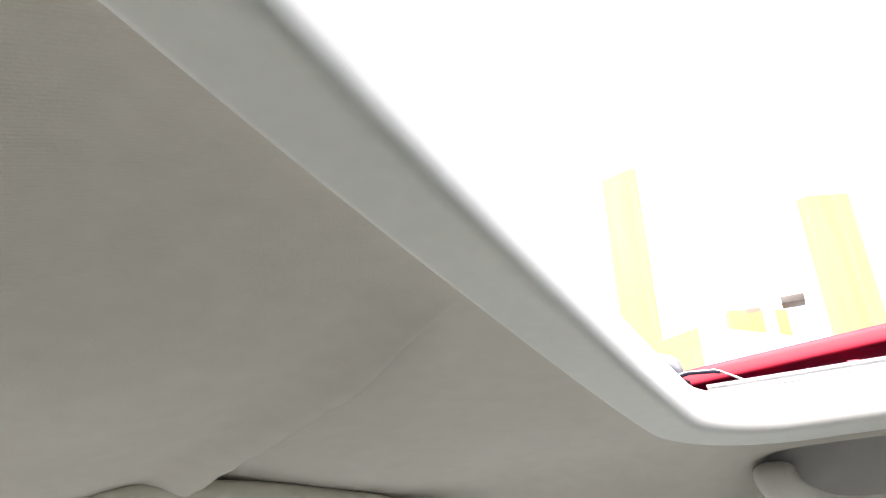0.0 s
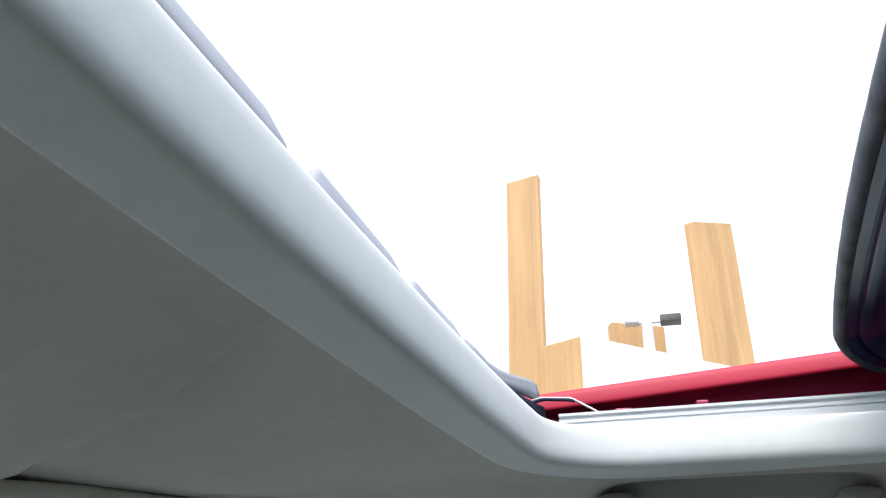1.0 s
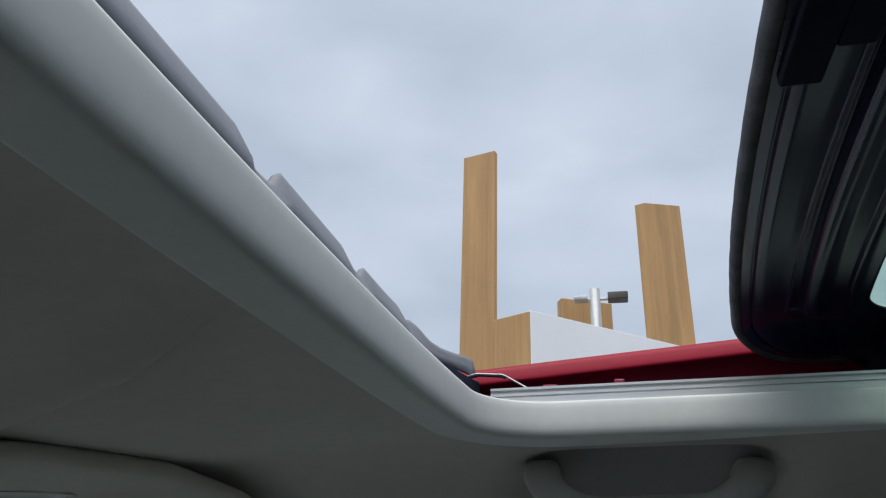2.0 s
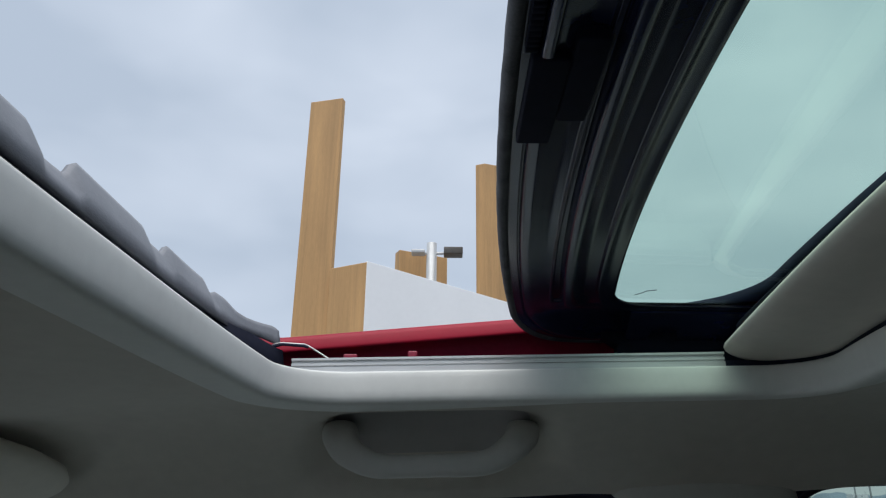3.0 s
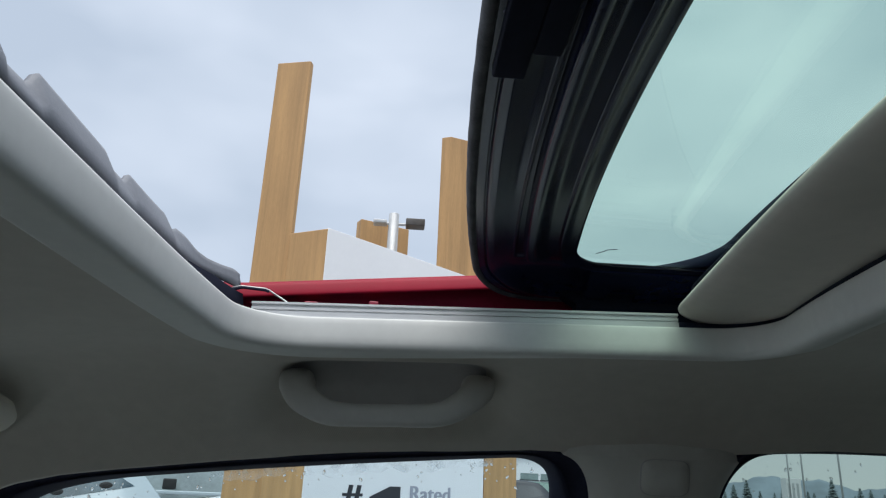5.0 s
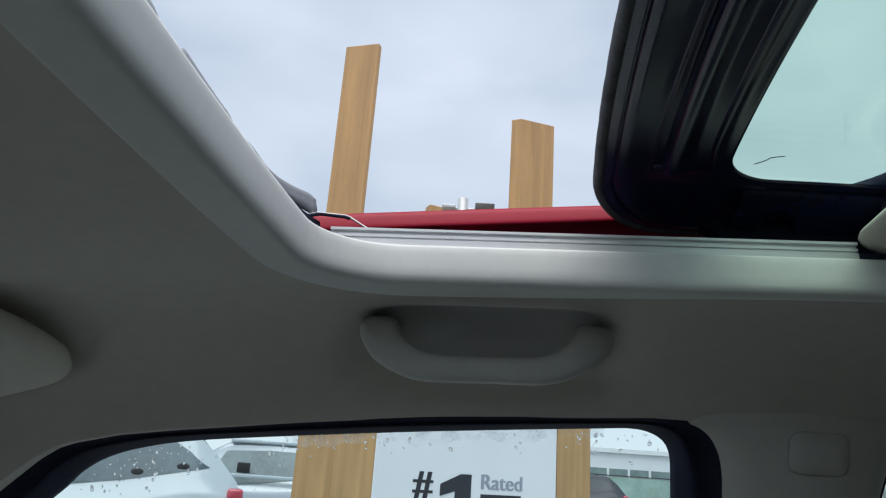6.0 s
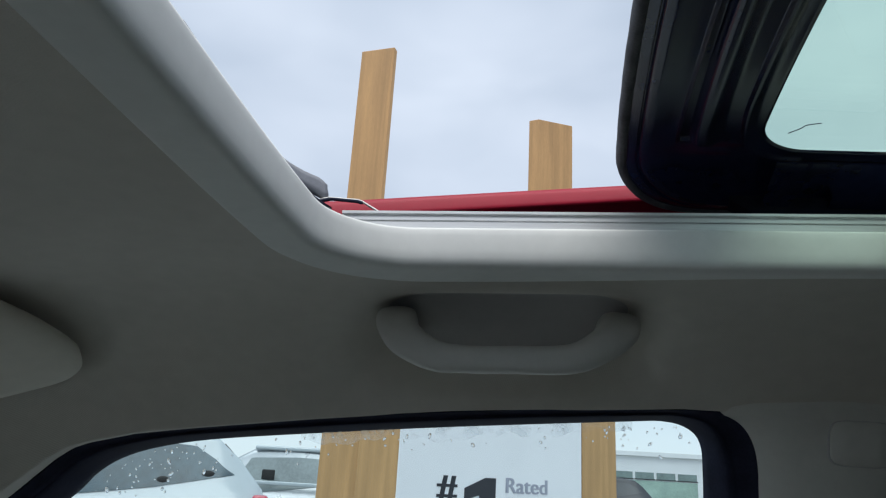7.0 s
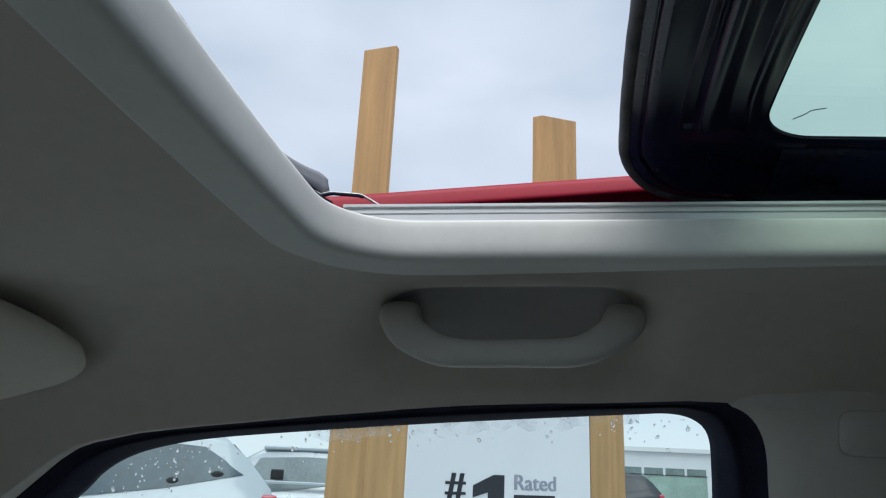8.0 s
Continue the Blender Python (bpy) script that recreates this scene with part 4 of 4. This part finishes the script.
def post(name, a, b, depth, top, label, bevel=0.006):
    """A squared timber whose front runs from a to b in plan and which goes depth metres back."""
    a, b = Vector((*a, 0)), Vector((*b, 0))
    d = b - a
    turn = Matrix.Translation(a) @ Matrix.Rotation(math.atan2(d.y, d.x), 4, "Z")
    bm = bmesh.new()
    box(bm, 0, d.length, 0, depth, 0, top, bevel)
    ob = part(name, bm, WOOD, smooth=False)
    ob.matrix_world = turn
    return tagged(ob, label, "timber post", group="sign timbers")


def prism_post(plan, top, label):
    """A timber with the given outline in plan."""
    base = Vector((*plan[1], 0))
    bm = bmesh.new()
    rows = [[Vector((x, y, z)) - base for x, y in plan] for z in (0.0, top - 0.004)]
    mid = sum(rows[1], Vector()) / len(plan)
    rows.append([mid + (p - mid) * 0.975 + Vector((0, 0, 0.004)) for p in rows[1]])
    loft(bm, rows, closed=True, caps=True)
    ob = part("timber_post", bm, WOOD, smooth=False)
    ob.location = base
    return tagged(ob, label, "timber post", group="sign timbers")


CORNER, PANEL_END = (-0.369, 4.007), (0.754, 5.05)
post("timber_post", (-0.866, 4.265), (-0.626, 4.203), 0.05, 4.15, "tall light brown timber post of the sign")
post("timber_post", (-0.622, 4.146), (-0.373, 4.008), 0.06, 2.845, "short light brown timber post beside the sign panel")
prism_post([(0.353, 5.03), (0.422, 5.0), (0.695, 5.10), (0.672, 5.165), (0.376, 5.095)], 4.05, "tall light brown timber post behind the sign panel")
post("timber_post", (0.762, 5.055), (1.03, 5.30), 0.08, 2.4, "light brown timber post at the end of the sign panel")
post("timber_post", (-0.28, 5.55), (0.13, 5.75), 0.10, 3.50, "short light brown timber post behind the sign panel")


def build_sign():
    ob = thing("sign_panel", "white sign panel with black and grey lettering", "sign", (CORNER[0], CORNER[1], 0.0))
    d = Vector((PANEL_END[0] - CORNER[0], PANEL_END[1] - CORNER[1], 0))
    ob.rotation_euler = (0, 0, math.atan2(d.y, d.x))
    bm = bmesh.new()
    box(bm, 0, d.length, 0, 0.05, 0.25, 2.85, 0.004)
    part("board", bm, WHITE, ob, smooth=False)

    def text(words, x, z, size, mat, stretch=1.0, bold=0.0):
        """Bold letters: the same word three times, each a little aside and behind the other."""
        for k, aside in enumerate((-bold, 0.0, bold)):
            cu = bpy.data.curves.new("lettering", "FONT")
            cu.body, cu.size, cu.extrude, cu.space_character = words, size, 0.0002, 1.0 + 4.0 * bold
            t = new("lettering", cu)
            t.parent = ob
            t.rotation_euler = (math.pi / 2, 0, 0)
            t.location = (x + aside, -0.0015 - 0.0008 * k, z)
            t.scale = (stretch, 1, 1)
            cu.materials.append(mat)

    text("#", 0.285, 1.205, 0.235, INK, 1.0, 0.008)
    bm = bmesh.new()
    flag = [(0.0, 0.0), (0.13, 0.0), (0.13, 0.335), (0.045, 0.335), (-0.118, 0.272), (-0.118, 0.205), (0.0, 0.235)]
    loft(bm, [[Vector((0.605 + x, y, 1.015 + z)) for x, z in flag] for y in (-0.004, 0.0)], closed=True, caps=True)
    part("lettering", bm, INK, ob, smooth=False)
    text("Rated", 0.812, 1.270, 0.128, GREY_INK, 1.26, 0.0048)
    bm = bmesh.new()
    box(bm, 0.82, 1.18, -0.004, 0.0, 1.15, 1.24)
    part("word_bar", bm, INK, ob, "black lettering below", smooth=False)
    return ob


build_sign()


# ---------------------------------------------------------------- outside: lamp, cars, building, trees
def build_lamp():
    ob = thing("street_lamp", "pale grey lamp mast with two flat lamp heads", "street lamp", (-0.0, 5.32, 0))
    bm = bmesh.new()
    tube(bm, [(0, 0, 0), (0, 0, 2.0), (0, 0, 3.47)], [0.05, 0.045, 0.042], 16, round_ends=False)
    part("mast", bm, POLE, ob)
    bm = bmesh.new()
    tube(bm, [(-0.10, 0, 3.385), (0.10, 0, 3.385)], 0.012, 10)
    part("arm", bm, POLE, ob)
    bm = bmesh.new()
    box(bm, -0.165, -0.055, -0.05, 0.05, 3.375, 3.405, 0.006, Matrix.Rotation(0.0, 4, "Y"))
    part("lamp_head", bm, POLE, ob)
    bm = bmesh.new()
    box(bm, 0.10, 0.255, -0.06, 0.06, 3.365, 3.425, 0.008)
    part("lamp_head", bm, DARK_HEAD, ob, "dark lamp head")
    return ob


POLE = material("galvanised_pole", (0.55, 0.57, 0.58), 0.45, metal=0.4, vary=0.1, scale=12)
DARK_HEAD = material("dark_lamp_head", (0.09, 0.085, 0.08), 0.5, vary=0.2, scale=20)
build_lamp()

CAR_GLASS = material("grey_car_glass", (0.045, 0.080, 0.100), 0.14, vary=0.5, scale=1.3)
PALE_CAR_GLASS = material("pale_car_glass", (0.20, 0.24, 0.245), 0.4, vary=0.25, scale=1.6)
DARK_CAR_GLASS = material("dark_car_glass", (0.05, 0.055, 0.06), 0.35, vary=0.3, scale=2)
TYRE = material("tyre_rubber", (0.02, 0.02, 0.02), 0.8, vary=0.2, scale=20)
LAMP_RED = material("red_tail_lamp", (0.50, 0.06, 0.09), 0.2, vary=0.1, scale=20, coat=0.6)
BLACK_TRIM = material("black_car_trim", (0.02, 0.02, 0.022), 0.5, vary=0.2, scale=20)
WHITE_PAINT = material("white_car_paint", (0.46, 0.52, 0.545), 0.25, vary=0.03, scale=6, coat=0.8)
SILVER_PAINT = material("silver_car_paint", (0.42, 0.45, 0.47), 0.3, metal=0.4, vary=0.05, scale=6, coat=0.7)
BLACK_PAINT = material("dark_car_paint", (0.03, 0.033, 0.04), 0.45, vary=0.1, scale=6, coat=0.2)

# length from the tail, height of the flank's top, height of the roof line, half width of the flank and of the roof
SUV_STATIONS = [(0.0, 0.86, 0.88, 0.78, 0.70), (0.08, 1.02, 1.14, 0.86, 0.72), (0.30, 1.05, 1.40, 0.90, 0.66), (0.52, 1.06, 1.585, 0.915, 0.62), (0.9, 0.985, 1.635, 0.92, 0.62), (1.6, 0.93, 1.665, 0.925, 0.63), (2.3, 0.91, 1.625, 0.925, 0.62), (2.75, 0.92, 1.36, 0.92, 0.66), (3.15, 0.94, 1.05, 0.91, 0.72), (3.9, 0.97, 0.98, 0.89, 0.68), (4.35, 0.84, 0.86, 0.82, 0.60), (4.5, 0.60, 0.64, 0.70, 0.50)]


def suv_section(u, grow=0.0):
    st = SUV_STATIONS
    xs = [r[0] for r in st]
    flank, roof, hw, rw = (float(np.interp(u, xs, [r[k] for r in st])) for k in (1, 2, 3, 4))
    hw, rw, roof = hw + grow, rw + grow, roof + grow
    cab = max(roof - flank, 0.02)
    half = [(hw - 0.08, 0.28), (hw - 0.01, 0.42), (hw, 0.70), (hw - 0.015, flank - 0.03), (hw - 0.05, flank + 0.02 * cab)]
    half += [(hw - 0.05 + (rw + 0.05 - hw) * t, flank + cab * (0.05 + 0.83 * t)) for t in (0.25, 0.5, 0.75, 1.0)]
    half += [(rw - 0.02, flank + cab * 0.965), (rw * 0.6, flank + cab)]
    return [Vector((-u, y, z)) for y, z in half] + [Vector((-u, -y, z)) for y, z in half[::-1]]


def flank_at(u, h, grow):
    """A point on the cabin's near side: h = 0 at the waist, 1 at the roof."""
    st = SUV_STATIONS
    xs = [r[0] for r in st]
    flank, roof, hw, rw = (float(np.interp(u, xs, [r[k] for r in st])) for k in (1, 2, 3, 4))
    cab = roof - flank
    return Vector((-u, -(hw - 0.05 + (rw + 0.05 - hw) * h + grow), flank + cab * (0.05 + 0.83 * h)))


def waist_share(u):
    """Share of the cabin's height at which the side glass begins: a straight line that climbs towards the tail."""
    low, top = flank_at(u, 0.0, 0.0).z, flank_at(u, 1.0, 0.0).z
    line = float(np.interp(u, [0.3, 1.0, 2.0, 2.7], [1.262, 1.125, 0.99, 0.975]))
    return min(0.8, max(0.03, (line - low) / (top - low)))


def build_suv(name, label, paint, glass, at, turn=0.0, strip=False):
    ob = thing(name, label, "car", at, group="parked cars")
    ob.rotation_euler = (0, 0, radians(turn))
    bm = bmesh.new()
    us = [0.0, 0.04, 0.08, 0.18, 0.30, 0.42, 0.52, 0.7, 0.9, 1.25, 1.6, 1.95, 2.3, 2.5, 2.75, 2.95, 3.15, 3.5, 3.9, 4.15, 4.35, 4.45, 4.5]
    loft(bm, [suv_section(u) for u in us], closed=True, caps=True)
    part("body", bm, paint, ob)
    for side in (1, -1):
        for u0, u1, lead, trail in ((0.34, 1.012, 0.36, 0.0), (1.0121, 1.83, 0.0, 0.0), (1.8301, 2.62, 0.0, 0.30)):
            bm = bmesh.new()
            rows = []
            for k in range(9):
                a, b = u0 + lead * (k / 8) ** 1.5, u1 - trail * k / 8
                row = []
                for t in np.linspace(0, 1, 9):
                    u = a + (b - a) * t
                    h0 = waist_share(u)
                    p = flank_at(u, h0 + (0.89 - h0) * k / 8, 0.005)
                    row.append(Vector((p.x, p.y * side, p.z)))
                rows.append(row)
            loft(bm, rows)
            part("side_window", bm, glass, ob, "dark glossy side glass")
        for u in (0.80, 3.65):
            bm = bmesh.new()
            y = side * 0.83
            tube(bm, [(-u, y - 0.11, 0.34), (-u, y + 0.11, 0.34)], 0.34, 28, round_ends=False)
            w = part("wheel", bm, TYRE, ob)
            bm = bmesh.new()
            tube(bm, [(-u, y + side * 0.10, 0.34), (-u, y + side * 0.118, 0.34)], 0.22, 24, round_ends=False)
            part("rim", bm, POLE, w, "silver wheel rim")
        bm = bmesh.new()
        box(bm, -0.17, -0.03, min(side * 0.70, side * 0.880), max(side * 0.70, side * 0.880), 0.96, 1.095, 0.03)
        part("tail_lamp", bm, LAMP_RED, ob, "red tail lamp")
        if glass is CAR_GLASS:
            for u in (0.57, 0.94):
                c = flank_at(u, waist_share(u) + 0.06, -0.012)
                bm = bmesh.new()
                bmesh.ops.create_uvsphere(bm, u_segments=16, v_segments=10, radius=1.0, matrix=Matrix.LocRotScale(Vector((c.x, c.y * side, c.z)), None, Vector((0.065, 0.022, 0.045))))
                part("headrest", bm, TYRE, ob, "dark headrest behind the side glass")
        if strip:
            bm = bmesh.new()
            box(bm, -3.0, -0.6, min(side * 0.915, side * 0.945), max(side * 0.915, side * 0.945), 1.09, 1.145, 0.012)
            part("waist_strip", bm, WHITE_PAINT, ob, "bright strip below the windows")
            bm = bmesh.new()
            box(bm, -2.06, -1.86, min(side * 0.86, side * 0.90), max(side * 0.86, side * 0.90), 1.16, 1.31, 0.02)
            part("headrest", bm, TYRE, ob, "dark headrest behind the side glass")
            # white strip painted in for the sky's reflection along the roof
            bm = bmesh.new()
            box(bm, -2.28, -0.60, min(side * 0.60, side * 0.66), max(side * 0.60, side * 0.66), 1.60, 1.66, 0.02)
            part("roof_sheen", bm, WHITE_PAINT, ob, "white strip painting the sky's sheen along the roof")
    bm = bmesh.new()
    rows = []
    for u, z in ((0.14, 1.16), (0.30, 1.38), (0.46, 1.53)):
        rows.append([Vector((-u + 0.014 + 0.01 * (1 - abs(t)), t * 0.44, z)) for t in np.linspace(-1, 1, 9)])
    loft(bm, rows)
    part("rear_window", bm, glass, ob, "dark rear glass")
    return ob


build_suv("parked_car", "white parked sport utility car with grey windows", WHITE_PAINT, CAR_GLASS, (-2.11, 7.43, 0), 22)
build_suv("parked_car", "silver grey parked sport utility car with sheen painted along its roof edge", SILVER_PAINT, PALE_CAR_GLASS, (-1.2, 12.0, 0), strip=True)
build_suv("parked_car", "dark parked car with a red tail lamp", BLACK_PAINT, DARK_CAR_GLASS, (5.0, 22.5, 0))

STUCCO = material("white_wall_cladding", (0.72, 0.74, 0.74), 0.7, vary=0.05, scale=0.6)
SHOP_GLASS = material("showroom_glass", (0.16, 0.22, 0.21), 0.1, vary=0.3, scale=0.7, coat=0.4)


def build_building():
    ob = thing("showroom_building", "low white showroom building with a band of dark windows", "building", (9.5, 72, 0))
    bm = bmesh.new()
    box(bm, 0, 12.0, 0, 12, 0, 4.4, 0.03)
    part("wall", bm, STUCCO, ob, smooth=False)
    bm = bmesh.new()
    box(bm, -0.2, 12.2, -0.3, 12.2, 4.4, 4.85, 0.03)
    part("roof", bm, STUCCO, ob, smooth=False)
    for k in range(4):
        bm = bmesh.new()
        x = 3.0 + 2.0 * k
        box(bm, x, x + 1.75, -0.06, 0.1, 2.35, 2.95, 0.01)
        w = part("window", bm, SHOP_GLASS, ob, smooth=False)
        bm = bmesh.new()
        box(bm, x - 0.08, x + 1.83, -0.10, 0.0, 2.27, 2.35, 0.01)
        part("sill", bm, BLACK_TRIM, w, smooth=False)
    bm = bmesh.new()
    box(bm, 3.0, 10.8, -0.05, 0.1, 0.2, 2.2, 0.01)
    part("shop_front", bm, GLASS_REFLECTION, ob, "shop glass with a green reflection painted in its colour", smooth=False)
    return ob


# the reflection's pale green, put into the glass colour
GLASS_REFLECTION = material("shop_reflection_green", (0.30, 0.42, 0.36), 0.2, vary=0.2, scale=0.5)
build_building()


def build_tower():
    ob = thing("tower_block", "small distant white block with upright windows", "building", (57.2, 103.2, 0))
    bm = bmesh.new()
    box(bm, -1.0, 1.15, 0, 1.6, 0, 4.55, 0.03)
    part("wall", bm, WHITE, ob, smooth=False)
    for k in range(3):
        bm = bmesh.new()
        box(bm, -0.85 + 0.65 * k, -0.55 + 0.65 * k, -0.06, 0.1, 1.5, 3.9, 0.02)
        part("window", bm, POLE, ob, smooth=False)
    return ob


build_tower()

# needle green paled to grey-blue, with distance haze put into it
NEEDLE = material("hazed_needles", (0.21, 0.265, 0.27), 0.9, vary=0.4, scale=1.0, fine=0.5, fine_scale=8)
BARK = material("bark", (0.20, 0.18, 0.16), 0.9, vary=0.3, scale=3)


def build_conifer(seed):
    rng = random.Random(seed)
    ob = thing("conifer_tree", "distant conifer tree with haze painted into its green", "tree", (0, 0, 0), group="distant conifers")
    bm = bmesh.new()
    tube(bm, [(0, 0, 0), (0, 0, 3), (0, 0, 6.6)], [0.18, 0.11, 0.02], 7, round_ends=False)
    part("trunk", bm, BARK, ob)
    bm = bmesh.new()
    z = 0.7
    while z < 6.8:
        r = 1.55 * (1 - z / 7.1) ** 0.85
        for k in range(9):
            a = 2 * math.pi * (k + rng.random()) / 9
            l = r * rng.uniform(0.6, 1.15)
            d, n = Vector((math.cos(a), math.sin(a), -0.28)), Vector((-math.sin(a), math.cos(a), 0))
            w = 0.20 + 0.16 * l
            b = Vector((0, 0, z + rng.uniform(-0.1, 0.1)))
            q = [b + n * 0.04, b + d * l * 0.55 + n * w, b + d * l, b + d * l * 0.55 - n * w, b - n * 0.04]
            v = [bm.verts.new(p) for p in q] + [bm.verts.new(b + d * l * 0.5 + Vector((0, 0, 0.16)))]
            for i in range(5):
                bm.faces.new((v[i], v[(i + 1) % 5], v[5]))
        z += 0.30
    part("crown", bm, NEEDLE, ob, smooth=False)
    return ob


def build_treeline():
    rng = random.Random(5)
    kinds = [build_conifer(k) for k in range(3)]
    spots = []
    for k in range(30):
        az = radians(23.0 + 0.56 * k + rng.uniform(-0.25, 0.25))
        far = rng.uniform(150, 190)
        spots.append((far * math.sin(az), far * math.cos(az), rng.choice((0.44, 0.52, 0.60, 0.74, 0.90)) * rng.uniform(0.9, 1.1) * far / 190))
    spots.append((15.7, 95.0, 1.02))
    for i, (x, y, k) in enumerate(spots):
        m = pose(x, y, 0, 0, 0, rng.uniform(0, 360))
        ob = kinds[i] if i < 3 else copy_thing(kinds[i % 3], m)
        ob.matrix_basis = m @ Matrix.Diagonal((1.8 * k, 1.8 * k, k, 1))


build_treeline()


def build_hill():
    """A long wooded hill far behind the car park, haze painted into its colour."""
    bm = bmesh.new()
    rows = []
    for k in range(90):
        az = radians(15 + 0.42 * k)
        top = 15.0 + 3.2 * math.sin(k * 0.23 + 0.6) + 1.4 * math.sin(k * 0.71) + 0.7 * math.sin(k * 1.9)
        rows.append([Vector((far * math.sin(az), far * math.cos(az), h * top)) for far, h in ((560, -0.1), (585, 0.55), (600, 0.9), (610, 1.0), (640, 0.8), (700, -0.1))])
    loft(bm, rows)
    return tagged(part("hill", bm, HILL), "distant wooded hill, blue-grey with painted haze", "hill", kind="structure")


HILL = material("hazed_far_woods", (0.25, 0.31, 0.36), 0.95, vary=0.2, scale=0.05)
build_hill()


def build_utility_pole(x, y, h):
    ob = thing("utility_pole", "tall thin grey utility pole", "utility pole", (x, y, 0), group="utility poles")
    bm = bmesh.new()
    tube(bm, [(0, 0, 0), (0, 0, h)], [0.085, 0.07], 10, round_ends=False)
    part("shaft", bm, POLE, ob)
    bm = bmesh.new()
    box(bm, -0.9, 0.9, -0.04, 0.04, h - 0.8, h - 0.70, 0.01)
    part("crossarm", bm, POLE, ob, smooth=False)
    return ob


for far, az, h in ((82, 28.8, 10), (75, 29.7, 11), (70, 32.0, 11.5)):
    build_utility_pole(far * math.sin(radians(az)), far * math.cos(radians(az)), h)


# ---------------------------------------------------------------- raindrops on the front door glass
WATER = bpy.data.materials.new("rain_water")
WATER.use_nodes = True
_nt = WATER.node_tree
_nt.nodes.clear()
_o, _g = _nt.nodes.new("ShaderNodeOutputMaterial"), _nt.nodes.new("ShaderNodeBsdfGlass")
_g.inputs["IOR"].default_value = 1.33
_g.inputs["Roughness"].default_value = 0.0
_nt.links.new(_g.outputs[0], _o.inputs["Surface"])

# thin uneven film of wet along the upper edge of the door glass
MIST = bpy.data.materials.new("wet_film")
MIST.use_nodes = True
_nt = MIST.node_tree
_nt.nodes.clear()
_o, _mix = _nt.nodes.new("ShaderNodeOutputMaterial"), _nt.nodes.new("ShaderNodeMixShader")
_clear, _milk = _nt.nodes.new("ShaderNodeBsdfTransparent"), _nt.nodes.new("ShaderNodeBsdfTranslucent")
_milk.inputs["Color"].default_value = (0.88, 0.93, 0.95, 1)
_co, _noise, _span = _nt.nodes.new("ShaderNodeTexCoord"), _nt.nodes.new("ShaderNodeTexNoise"), _nt.nodes.new("ShaderNodeMapRange")
_noise.inputs["Scale"].default_value = 48.0
_noise.inputs["Detail"].default_value = 3.0
for _key, _v in (("From Min", 0.42), ("From Max", 0.66), ("To Min", 0.04), ("To Max", 0.40)):
    _span.inputs[_key].default_value = _v
_nt.links.new(_co.outputs["Object"], _noise.inputs["Vector"])
_nt.links.new(_noise.outputs["Fac"], _span.inputs["Value"])
_nt.links.new(_span.outputs["Result"], _mix.inputs[0])
_nt.links.new(_clear.outputs[0], _mix.inputs[1])
_nt.links.new(_milk.outputs[0], _mix.inputs[2])
_nt.links.new(_mix.outputs[0], _o.inputs["Surface"])


def build_film(pane, outline, x0, x1, deep, seed, side):
    """Wet film below the upper edge of a pane, with a ragged lower edge."""
    rng = random.Random(seed)
    edge = even(outline, 200)
    exs, ezs = [p[0] for p in edge], [p[1] for p in edge]
    waves = [(rng.uniform(30, 260), rng.uniform(0, 6.28), rng.uniform(0.06, 0.22)) for _ in range(6)]
    top, low = [], []
    for x in np.linspace(x0, x1, 160):
        z = float(np.interp(x, exs, ezs)) + 0.001
        d = deep * max(0.25, 1 + sum(h * math.sin(f * x + p) for f, p, h in waves))
        for row, zz in ((top, z), (low, z - d)):
            row.append(Vector((x, side * (0.6842 + lean(zz) - 0.66), zz - 1.0)))
    bm = bmesh.new()
    loft(bm, [top, [a.lerp(b, 0.5) for a, b in zip(top, low)], low])
    return part("wet_film", bm, MIST, pane, "thin milky film of wet")


def build_drops(pane, outline, spans, count, seed, side):
    """Small drops on a pane, most of them near its upper edge; spans: stretches of x, the often-wetted ones twice."""
    rng = random.Random(seed)
    bm = bmesh.new()
    edge = even(outline, 200)
    exs, ezs = [p[0] for p in edge], [p[1] for p in edge]
    for k in range(count):
        x0, x1, deep = rng.choice(spans)
        x = rng.uniform(x0, x1)
        z = float(np.interp(x, exs, ezs)) - 0.004 - abs(rng.gauss(0, deep))
        r = rng.choice((0.0006, 0.0007, 0.0009, 0.0011, 0.0016)) * rng.uniform(0.8, 1.2)
        y = side * (0.683 + lean(z) + 0.0014 - 0.66)
        q = bmesh.ops.create_icosphere(bm, subdivisions=2, radius=r)
        m = Matrix.Translation((x, y, z - 1.0)) @ Matrix.Rotation(rng.uniform(-0.9, 0.9), 4, "Y") @ Matrix.Diagonal((1, 0.5, rng.uniform(1.0, 2.0), 1))
        bmesh.ops.transform(bm, matrix=m, verts=q["verts"])
    return tagged(part("raindrops", bm, WATER, pane, "small clear raindrops"), kind="stuff")


build_drops(WINDOWS[0][1], FRONT_GLASS, ((-0.29, -0.14, 0.022), (-0.27, -0.15, 0.018), (-0.28, -0.20, 0.025), (-0.12, 0.02, 0.010), (-0.1, 0.29, 0.010), (0.2, 0.285, 0.012)), 120, 11, 1)
build_drops(WINDOWS[1][1], REAR_GLASS, ((0.53, 0.75, 0.012), (0.52, 0.62, 0.02)), 18, 4, 1)
build_film(WINDOWS[0][1], FRONT_GLASS, -0.082, 0.235, 0.011, 3, 1)
